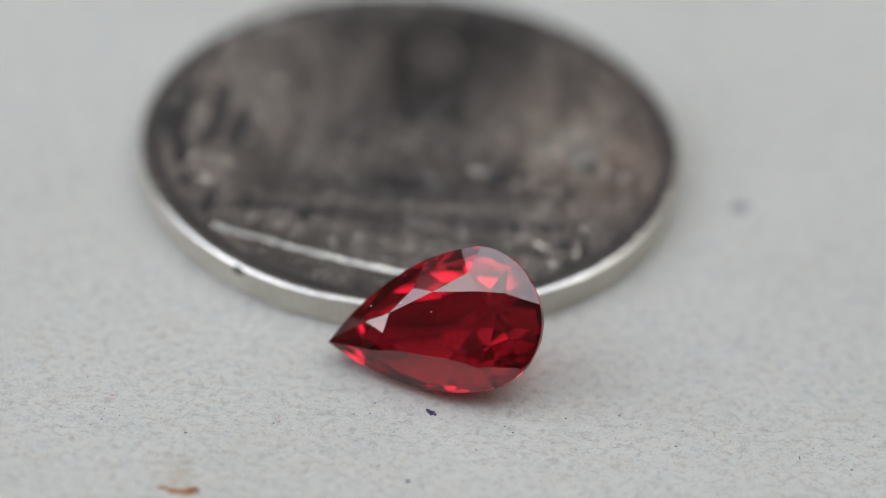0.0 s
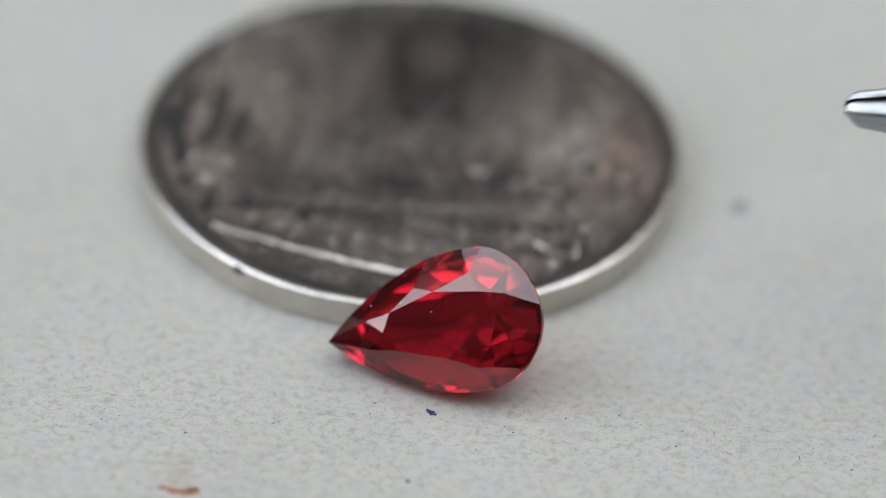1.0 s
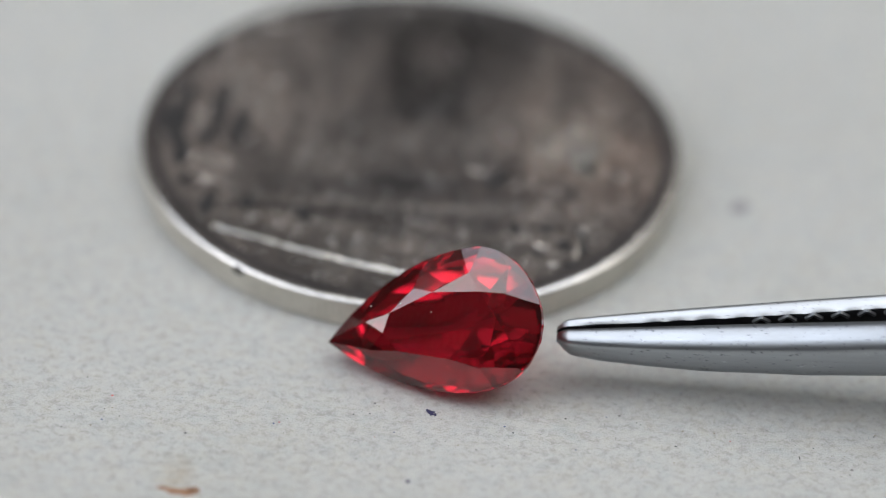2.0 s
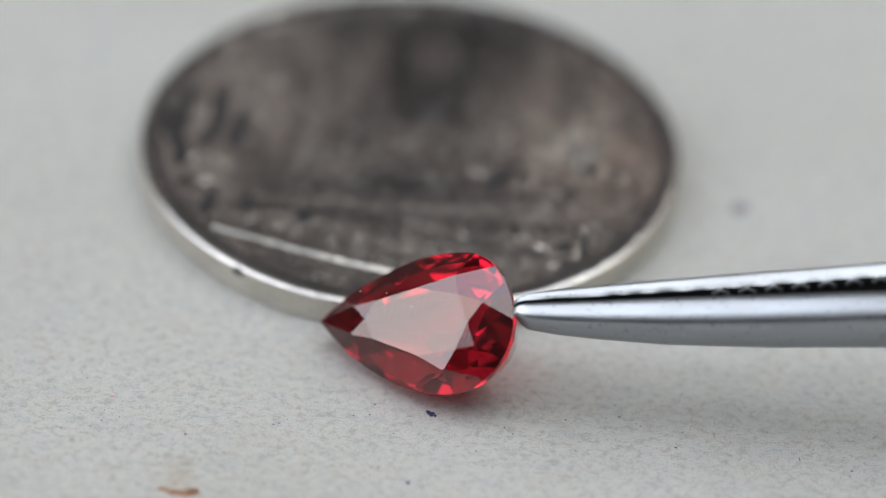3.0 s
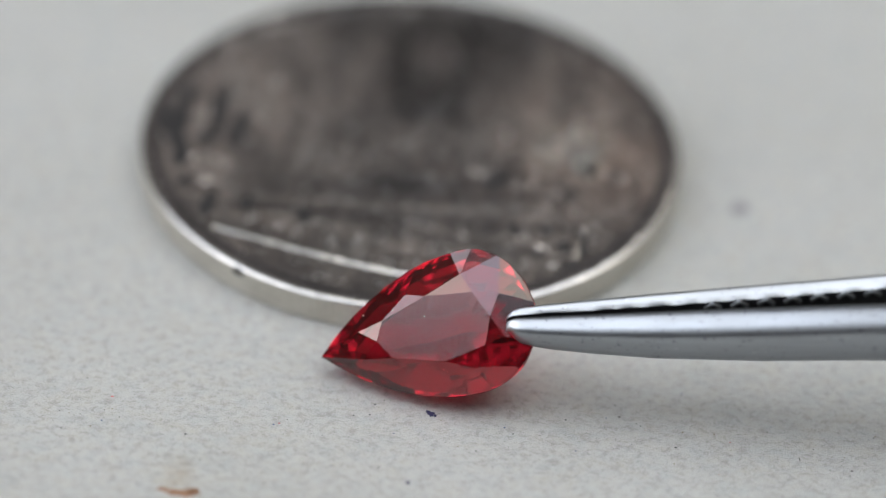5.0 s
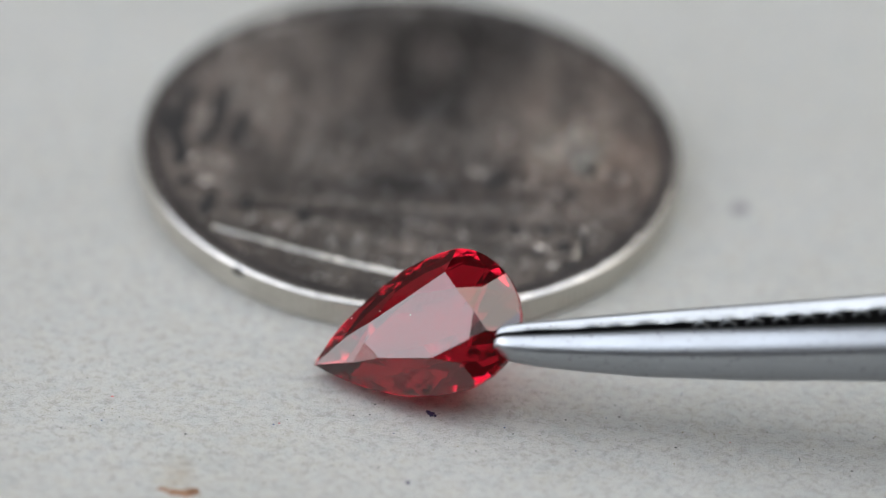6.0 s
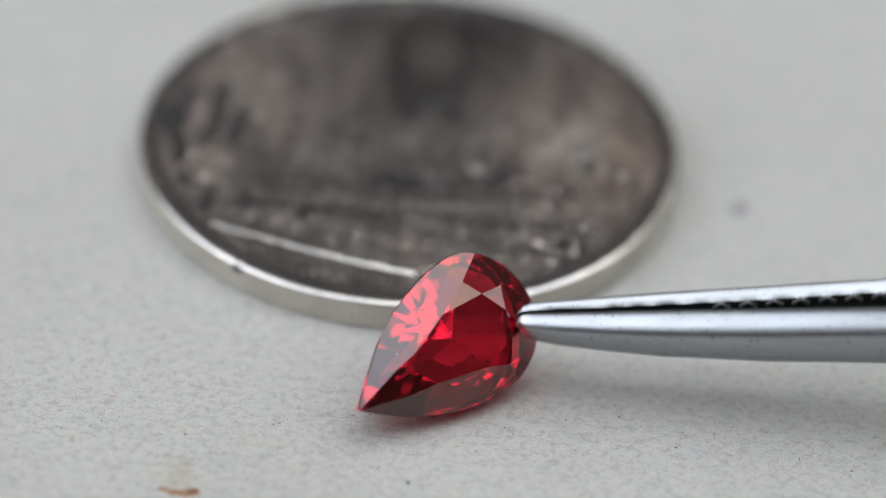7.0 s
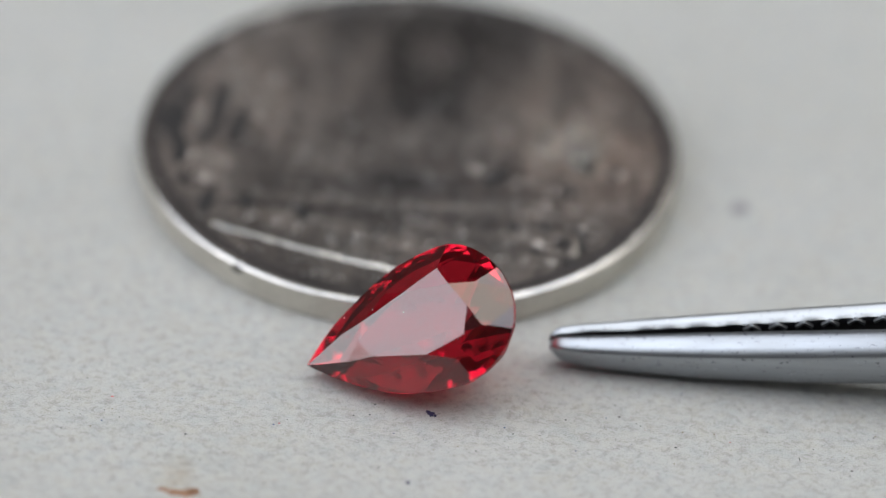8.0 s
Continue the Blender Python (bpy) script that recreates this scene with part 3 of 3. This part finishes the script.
# ---- tweezers ----
def rod_radius(x):
    # half thickness of the closed tips along the length
    for (x0, r0), (x1, r1) in zip(ROD[:-1], ROD[1:]):
        if x <= x1:
            k = (x - x0) / (x1 - x0)
            return r0 + (r1 - r0) * k
    return ROD[-1][1]


ROD = [(0.0, 0.42), (0.5, 0.59), (1.5, 0.73), (3.0, 0.87), (5.2, 1.04), (8.9, 1.21), (12.1, 1.29), (25.0, 1.75), (40.0, 2.8), (60.0, 4.3), (95.0, 5.0), (125.0, 4.6)]


def axis_offset(x):
    # the upper edge runs straight, the lower edge bellies out behind the tip
    line = 0.36 + 0.069 * x
    k = max(0.0, min(1.0, (26 - x) / 12))
    return (line - rod_radius(x)) * k * k * (3 - 2 * k)


def half_gap(x):
    return 0.085 + 0.008 * x + 0.0011 * x * x if x < 40 else 2.165 + (x - 40) * 0.05


# a rounded belly, a worn crease and a flat slanting face above it
FRONT_SECTION = [(0, -1), (0.35, -0.985), (0.62, -0.92), (0.82, -0.78), (0.94, -0.55), (0.985, -0.25), (1.0, 0.02), (0.995, 0.22), (0.975, 0.38),
                 (0.935, 0.50), (0.86, 0.60), (0.70, 0.697), (0.55, 0.752), (0.40, 0.806), (0.28, 0.849), (0.16, 0.893), (0.08, 0.930), (0.03, 0.965), (0, 1)]
# nearly flat on top and sharply rounded behind
REAR_SECTION = [(0, -1), (0.22, -0.98), (0.40, -0.92), (0.53, -0.81), (0.62, -0.66), (0.67, -0.46), (0.695, -0.22), (0.70, 0.02), (0.70, 0.24),
                (0.695, 0.44), (0.685, 0.60), (0.67, 0.74), (0.645, 0.86), (0.605, 0.94), (0.545, 0.97), (0.45, 0.966), (0.30, 0.945), (0.15, 0.92), (0, 0.895)]


def nibble(x):
    # the inner edge of the rear jaw is worn into uneven waves
    if not 0.6 < x < 27:
        return 0.0
    deep = 0.045 if x > 5.5 else 0.06
    return -deep * abs(math.sin(x * 3.2 + 0.5 * math.sin(x * 1.7))) ** 1.5 * min(1.0, x - 0.6)


def build_arm(side, tweezers):
    bm = bmesh.new()
    xs = [0.0, 0.04, 0.12, 0.25, 0.45, 0.7, 1.0, 1.5, 2.2, 3.0] + [3.2 + 0.23 * i for i in range(94)] + [26, 30, 36, 44, 54, 66, 80, 95, 110, 118]
    rows = []
    arc = len(FRONT_SECTION) - 1
    for x in xs:
        r = rod_radius(x)
        # rounded nose
        nose = math.sqrt(max(0.03, 1 - (1 - min(1.0, x / 0.45)) ** 2)) if x < 0.45 else 1.0
        g = half_gap(x)
        hz, hy = r * nose * 0.95, max(0.22, r * nose * 0.97 - g * 0.9)
        lift = axis_offset(x)
        row = []
        for k in range(arc + 1):
            y, z = (FRONT_SECTION if side < 0 else REAR_SECTION)[k]
            y, z = g + hy * y, hz * z
            if side > 0 and k == arc:
                z -= nibble(x)
            row.append(bm.verts.new((x * MM, side * y * MM, (z + lift) * MM)))
        rows.append(row)
    for a, b in zip(rows[:-1], rows[1:]):
        for k in range(arc):
            bm.faces.new((a[k], b[k], b[k + 1], a[k + 1]))
        bm.faces.new((a[arc], b[arc], b[0], a[0])).material_index = 1
    bm.faces.new(rows[0])
    bm.faces.new(list(reversed(rows[-1])))
    bmesh.ops.recalc_face_normals(bm, faces=bm.faces[:])
    for f in bm.faces:
        f.smooth = True
    for e in bm.edges:
        if len(e.link_faces) == 2 and e.calc_face_angle() > 0.9:
            e.smooth = False
    arm = part("arm", bm, STEEL, tweezers)
    # inner face of the jaw, the shade of the gap put into its colour
    arm.data.materials.append(GAP_SHADE)
    return arm


def tooth_mesh():
    # a chevron ridge: two slanting bars that meet at the top
    bm = bmesh.new()
    for side in (-1, 1):
        a, b = Vector((side * 0.30, 0, -0.26)), Vector((0, 0, 0.0))
        w = Vector((side * 0.03, 0, 0.045))
        rise = Vector((0, -0.13, 0))
        ring = [a - w, a + w, b + w, b - w]
        lo = [bm.verts.new(p * MM) for p in ring]
        hi = [bm.verts.new((p * 0.96 + rise) * MM) for p in ring]
        bm.faces.new(hi)
        for i in range(4):
            j = (i + 1) % 4
            bm.faces.new((lo[i], lo[j], hi[j], hi[i]))
    bmesh.ops.recalc_face_normals(bm, faces=bm.faces[:])
    me = bpy.data.meshes.new("tooth")
    bm.to_mesh(me)
    bm.free()
    me.materials.append(STEEL)
    return me


def build_tweezers():
    tweezers = new("tweezers")
    tagged(tweezers, label="polished steel tweezers with serrated closed tips", category="tweezers")
    front, rear = build_arm(-1, tweezers), build_arm(1, tweezers)
    me = tooth_mesh()
    for i in range(22):
        x = 7.2 + 0.92 * i
        top = rod_radius(x) * 0.98
        for arm, side in ((rear, 1),):
            t = new("tooth", me)
            t.parent = arm
            size = min(1.0, half_gap(x) / 0.2)
            t.matrix_local = Matrix.Translation((x * MM, side * half_gap(x) * MM, (top + axis_offset(x) - 0.13) * MM)) @ Matrix.Diagonal((1, side * size, 1, 1))
    bm = bmesh.new()
    box(bm, (112 * MM, -6.5 * MM, -2.6 * MM), (119 * MM, 6.5 * MM, 2.6 * MM))
    bmesh.ops.bevel(bm, geom=bm.edges[:], offset=0.8 * MM, segments=3, affect="EDGES")
    part("joint", bm, STEEL, tweezers)
    return tweezers


# ---- marks on the paper ----
def blot(bm, x, y, rx, ry, seed, high=0.012, turn=0.0):
    # a thin irregular flake
    rng = random.Random(seed)
    ring = []
    n = 14 if rx > 0.03 else 6
    for i in range(n):
        a = 2 * math.pi * i / n
        k = rng.uniform(0.6, 1.15)
        px_, py_ = rx * k * math.cos(a), ry * k * math.sin(a)
        c, s = math.cos(turn), math.sin(turn)
        ring.append((x + px_ * c - py_ * s, y + px_ * s + py_ * c))
    lowv = [bm.verts.new((a * MM, b * MM, -0.01 * MM)) for a, b in ring]
    topv = [bm.verts.new(((x + (a - x) * 0.85) * MM, (y + (b - y) * 0.85) * MM, high * MM)) for a, b in ring]
    bm.faces.new(topv)
    for i in range(n):
        j = (i + 1) % n
        bm.faces.new((lowv[i], lowv[j], topv[j], topv[i]))


def mark(name, spots, mat, label, category):
    bm = bmesh.new()
    for args in spots:
        blot(bm, *args)
    tagged(mesh_object(name, bm, mat), label=label, category=category)


DOTS = ((-10.03, -15.95, 0.050), (-4.05, -15.59, 0.045), (-3.86, -15.51, 0.050), (-7.07, -16.42, 0.060), (4.32, -15.31, 0.045), (4.01, -14.99, 0.045), (1.97, -16.01, 0.030), (-1.29, -14.81, 0.040), (8.03, -13.99, 0.060), (11.37, -14.65, 0.040), (11.92, -15.04, 0.035), (10.02, -15.51, 0.050), (-0.57, -14.13, 0.050), (6.14, -14.34, 0.045), (16.15, -16.23, 0.060), (10.26, -14.63, 0.045))


def build_marks():
    mark("ink_speck", [(1.42, -14.48, 0.16, 0.17, 1), (1.30, -14.35, 0.09, 0.10, 2), (1.56, -14.55, 0.07, 0.10, 3)], INK, "dark blue ink speck on the paper", "speck")
    mark("ink_speck", [(0.78, -18.33, 0.10, 0.11, 4)], INK, "small dark blue ink speck on the paper", "speck")
    mark("ink_speck", [(12.42, -1.15, 0.42, 0.45, 5)], SMEAR, "blurred grey speck on the paper", "speck")
    mark("fleck", [(-9.78, -14.59, 0.055, 0.05, 11)], RED_FLECK, "tiny red fleck in the paper", "fleck")
    mark("stain", [(-6.95, -19.62, 0.66, 0.24, 6), (-7.62, -19.50, 0.30, 0.13, 7), (-6.55, -19.48, 0.28, 0.2, 9)], STAIN, "brown stain on the paper", "stain")
    rng = random.Random(21)
    bm = bmesh.new()
    # the larger dark dots
    for i, (x, y, s) in enumerate(DOTS):
        blot(bm, x, y, s, s * 0.9, 4000 + i, 0.006)
    for i in range(70):
        s = rng.uniform(0.022, 0.042)
        blot(bm, rng.uniform(-18, 19), rng.uniform(-21.5, -6), s, s * rng.uniform(0.6, 1.2), 5000 + i, 0.005)
    for i in range(1500):
        x, y = rng.uniform(-18, 19), rng.uniform(-21.5, -6)
        s = rng.choice((0.008, 0.008, 0.010, 0.010, 0.013, 0.018, 0.028)) * rng.uniform(0.7, 1.3)
        blot(bm, x, y, s, s * rng.uniform(0.6, 1.2), i, 0.004)
    tagged(mesh_object("paper_flecks", bm, FLECK), label="tiny dark flecks in the paper", category="flecks", kind="stuff")
    bm = bmesh.new()
    for i in range(150):
        x, y = rng.uniform(-18, 19), rng.uniform(-21.5, -6)
        a, length, w = rng.uniform(0, math.pi), rng.uniform(0.08, 0.28), rng.uniform(0.004, 0.008)
        bend = rng.uniform(-1.2, 1.2)
        prev = None
        for k in range(6):
            t = k / 5
            b = a + bend * t
            c = Vector((x + length * t * math.cos(b), y + length * t * math.sin(b), 0.004))
            side = Vector((-math.sin(b), math.cos(b), 0)) * w
            trio = [bm.verts.new((c + side - Vector((0, 0, 0.01))) * MM), bm.verts.new((c + Vector((0, 0, w))) * MM), bm.verts.new((c - side - Vector((0, 0, 0.01))) * MM)]
            if prev:
                bm.faces.new((prev[0], trio[0], trio[1], prev[1]))
                bm.faces.new((prev[1], trio[1], trio[2], prev[2]))
            prev = trio
    tagged(mesh_object("paper_fibres", bm, FIBRE), label="short thin fibres lying in the paper", category="fibres", kind="stuff")
    bm = bmesh.new()
    blot(bm, 14.34, -15.75, 0.02, 0.19, 77, 0.02, 0.15)
    tagged(mesh_object("fibre", bm, GRIME), label="short dark fibre on the paper", category="fibre")


build_place()
build_paper()
coin_thing = build_coin()
gem_thing = build_gem()
tweezer_thing = build_tweezers()
build_marks()

GEM_ROWS = [
    (0.00, pose(1.347 * MM, -12.417 * MM, 2.207 * MM, 52.1, -20.3, -8.9)),
    (2.00, pose(1.347 * MM, -12.417 * MM, 2.207 * MM, 52.1, -20.3, -8.9)),
    (2.80, pose(0.905 * MM, -12.396 * MM, 2.268 * MM, 46.5, -21.5, -21.9)),
    (2.95, pose(0.684 * MM, -12.312 * MM, 2.252 * MM, 46.9, -19.8, -25.2)),
    (3.20, pose(0.684 * MM, -12.312 * MM, 2.252 * MM, 46.9, -19.8, -25.2)),
    (3.35, pose(0.658 * MM, -12.379 * MM, 2.283 * MM, 45.8, -22.1, -20.5)),
    (4.00, pose(0.658 * MM, -12.379 * MM, 2.283 * MM, 45.8, -22.1, -20.5)),
    (4.20, pose(0.984 * MM, -12.462 * MM, 2.260 * MM, 45.7, -19.2, -11.1)),
    (4.30, pose(0.984 * MM, -12.462 * MM, 2.260 * MM, 45.7, -19.2, -11.1)),
    (4.45, pose(1.077 * MM, -12.720 * MM, 2.254 * MM, 48.4, -22.1, -4.1)),
    (4.60, pose(1.219 * MM, -12.749 * MM, 2.251 * MM, 48.0, -21.5, -3.6)),
    (4.75, pose(1.219 * MM, -12.749 * MM, 2.251 * MM, 48.0, -21.5, -3.6)),
    (5.75, pose(0.717 * MM, -13.128 * MM, 2.449 * MM, 38.5, -27.8, -4.9)),
    (6.00, pose(0.717 * MM, -13.128 * MM, 2.449 * MM, 38.5, -27.8, -4.9)),
    (6.15, pose(1.612 * MM, -12.952 * MM, 2.287 * MM, 44.8, -21.6, 2.5)),
    (6.30, pose(1.612 * MM, -12.952 * MM, 2.287 * MM, 44.8, -21.6, 2.5)),
    (6.50, pose(1.540 * MM, -13.691 * MM, 2.326 * MM, 44.9, -9.4, 41.7)),
    (6.65, pose(1.711 * MM, -13.728 * MM, 2.297 * MM, 50.7, -10.3, 45.3)),
    (7.20, pose(1.711 * MM, -13.728 * MM, 2.297 * MM, 50.7, -10.3, 45.3)),
    (7.30, pose(1.461 * MM, -13.669 * MM, 2.293 * MM, 46.1, -12.4, 40.8)),
    (7.42, pose(0.479 * MM, -13.001 * MM, 2.461 * MM, 38.6, -28.5, -2.4)),
    (8.00, pose(0.479 * MM, -13.001 * MM, 2.461 * MM, 38.6, -28.5, -2.4)),
]
TWEEZER_ROWS = [
    (0.00, pose(19.218 * MM, -5.942 * MM, 10.888 * MM, 16.0, -6.0, -2.6)),
    (0.70, pose(19.044 * MM, -6.186 * MM, 10.560 * MM, 16.0, -6.0, -2.6)),
    (0.90, pose(16.749 * MM, -7.103 * MM, 9.331 * MM, 16.0, -6.0, -2.5)),
    (1.00, pose(15.271 * MM, -7.240 * MM, 9.147 * MM, 16.0, -6.0, -2.5)),
    (1.10, pose(14.331 * MM, -7.976 * MM, 8.160 * MM, 16.0, -6.0, -2.4)),
    (1.20, pose(14.451 * MM, -9.149 * MM, 6.586 * MM, 16.0, -6.0, -2.3)),
    (1.30, pose(14.111 * MM, -10.102 * MM, 5.309 * MM, 16.0, -6.0, -2.2)),
    (1.40, pose(13.422 * MM, -11.340 * MM, 3.648 * MM, 16.0, -6.0, -2.1)),
    (1.50, pose(11.971 * MM, -12.333 * MM, 2.316 * MM, 16.0, -6.0, -2.1)),
    (1.60, pose(8.432 * MM, -12.594 * MM, 1.464 * MM, 16.0, -6.0, -2.0)),
    (1.70, pose(7.696 * MM, -12.560 * MM, 2.011 * MM, 16.0, -6.0, -2.1)),
    (2.00, pose(5.653 * MM, -12.227 * MM, 2.124 * MM, 16.0, -6.0, -1.8)),
    (2.40, pose(5.018 * MM, -11.863 * MM, 2.612 * MM, 16.0, -6.0, -1.5)),
    (2.80, pose(4.209 * MM, -13.258 * MM, 4.436 * MM, 16.0, -6.0, -1.2)),
    (2.90, pose(4.127 * MM, -13.385 * MM, 4.206 * MM, 16.0, -6.0, -1.1)),
    (3.00, pose(4.053 * MM, -13.541 * MM, 4.195 * MM, 16.0, -6.0, -1.0)),
    (3.10, pose(4.144 * MM, -13.636 * MM, 4.028 * MM, 16.0, -6.0, -1.2)),
    (3.20, pose(4.150 * MM, -13.735 * MM, 3.955 * MM, 16.0, -6.0, -1.4)),
    (3.30, pose(4.845 * MM, -11.731 * MM, 3.124 * MM, 16.0, -6.0, -1.7)),
    (3.40, pose(5.392 * MM, -11.489 * MM, 5.121 * MM, 16.0, -6.0, -2.0)),
    (3.50, pose(4.700 * MM, -14.353 * MM, 7.135 * MM, 16.0, -6.0, -2.2)),
    (3.60, pose(3.980 * MM, -14.998 * MM, 5.768 * MM, 16.0, -6.0, -2.0)),
    (3.70, pose(3.691 * MM, -14.842 * MM, 5.308 * MM, 16.0, -6.0, -1.8)),
    (3.80, pose(3.528 * MM, -14.691 * MM, 5.009 * MM, 16.0, -6.0, -1.7)),
    (4.00, pose(3.560 * MM, -13.769 * MM, 3.985 * MM, 16.0, -6.0, -1.3)),
    (4.20, pose(3.571 * MM, -13.478 * MM, 3.639 * MM, 16.0, -6.0, -1.0)),
    (4.40, pose(3.762 * MM, -13.514 * MM, 3.756 * MM, 16.0, -6.0, -0.6)),
    (4.50, pose(3.835 * MM, -13.431 * MM, 3.822 * MM, 16.0, -6.0, -0.4)),
    (4.70, pose(3.898 * MM, -13.461 * MM, 3.775 * MM, 16.0, -6.0, -0.4)),
    (5.25, pose(3.639 * MM, -13.909 * MM, 3.330 * MM, 16.0, -6.0, -0.7)),
    (5.80, pose(3.169 * MM, -14.772 * MM, 3.042 * MM, 16.0, -6.0, -1.3)),
    (5.90, pose(3.274 * MM, -14.648 * MM, 3.202 * MM, 16.0, -6.0, -1.4)),
    (6.00, pose(3.431 * MM, -14.459 * MM, 3.465 * MM, 16.0, -6.0, -1.4)),
    (6.10, pose(3.591 * MM, -14.025 * MM, 3.192 * MM, 16.0, -6.0, -1.5)),
    (6.20, pose(3.513 * MM, -14.022 * MM, 3.183 * MM, 16.0, -6.0, -1.5)),
    (6.30, pose(3.584 * MM, -13.947 * MM, 3.280 * MM, 16.0, -6.0, -1.6)),
    (6.40, pose(3.627 * MM, -13.283 * MM, 2.896 * MM, 16.0, -6.0, -1.6)),
    (6.50, pose(3.842 * MM, -13.169 * MM, 2.874 * MM, 16.0, -6.0, -1.7)),
    (6.60, pose(3.995 * MM, -13.206 * MM, 2.639 * MM, 16.0, -6.0, -1.8)),
    (6.80, pose(4.099 * MM, -12.966 * MM, 2.787 * MM, 16.0, -6.0, -2.2)),
    (7.00, pose(4.196 * MM, -12.544 * MM, 2.996 * MM, 16.0, -6.0, -2.5)),
    (7.10, pose(5.328 * MM, -10.619 * MM, 4.615 * MM, 16.0, -6.0, -2.6)),
    (7.20, pose(4.947 * MM, -10.787 * MM, 4.389 * MM, 16.0, -6.0, -2.5)),
    (7.30, pose(4.703 * MM, -11.223 * MM, 3.303 * MM, 16.0, -6.0, -2.4)),
    (7.40, pose(4.460 * MM, -11.578 * MM, 2.827 * MM, 16.0, -6.0, -2.4)),
    (7.50, pose(4.481 * MM, -11.589 * MM, 2.812 * MM, 16.0, -6.0, -2.3)),
    (7.60, pose(4.606 * MM, -11.540 * MM, 2.710 * MM, 16.0, -6.0, -2.3)),
    (7.70, pose(4.618 * MM, -11.556 * MM, 2.522 * MM, 16.0, -6.0, -2.2)),
    (7.80, pose(4.797 * MM, -11.168 * MM, 3.042 * MM, 16.0, -6.0, -2.2)),
    (7.90, pose(5.420 * MM, -11.076 * MM, 1.660 * MM, 16.0, -6.0, -2.1)),
    (8.00, pose(5.440 * MM, -11.190 * MM, 1.040 * MM, 16.0, -6.0, -2.1)),
]


def motions():
    walk(gem_thing, GEM_ROWS)
    walk(tweezer_thing, TWEEZER_ROWS)
    walk(coin_thing, [(0.0, pose(0.05 * MM, 0, 0)), (6.1, pose(0.05 * MM, 0, 0)), (6.5, pose(0, 0.17 * MM, 0)), (8.0, pose(0, 0.17 * MM, 0))])


motions()
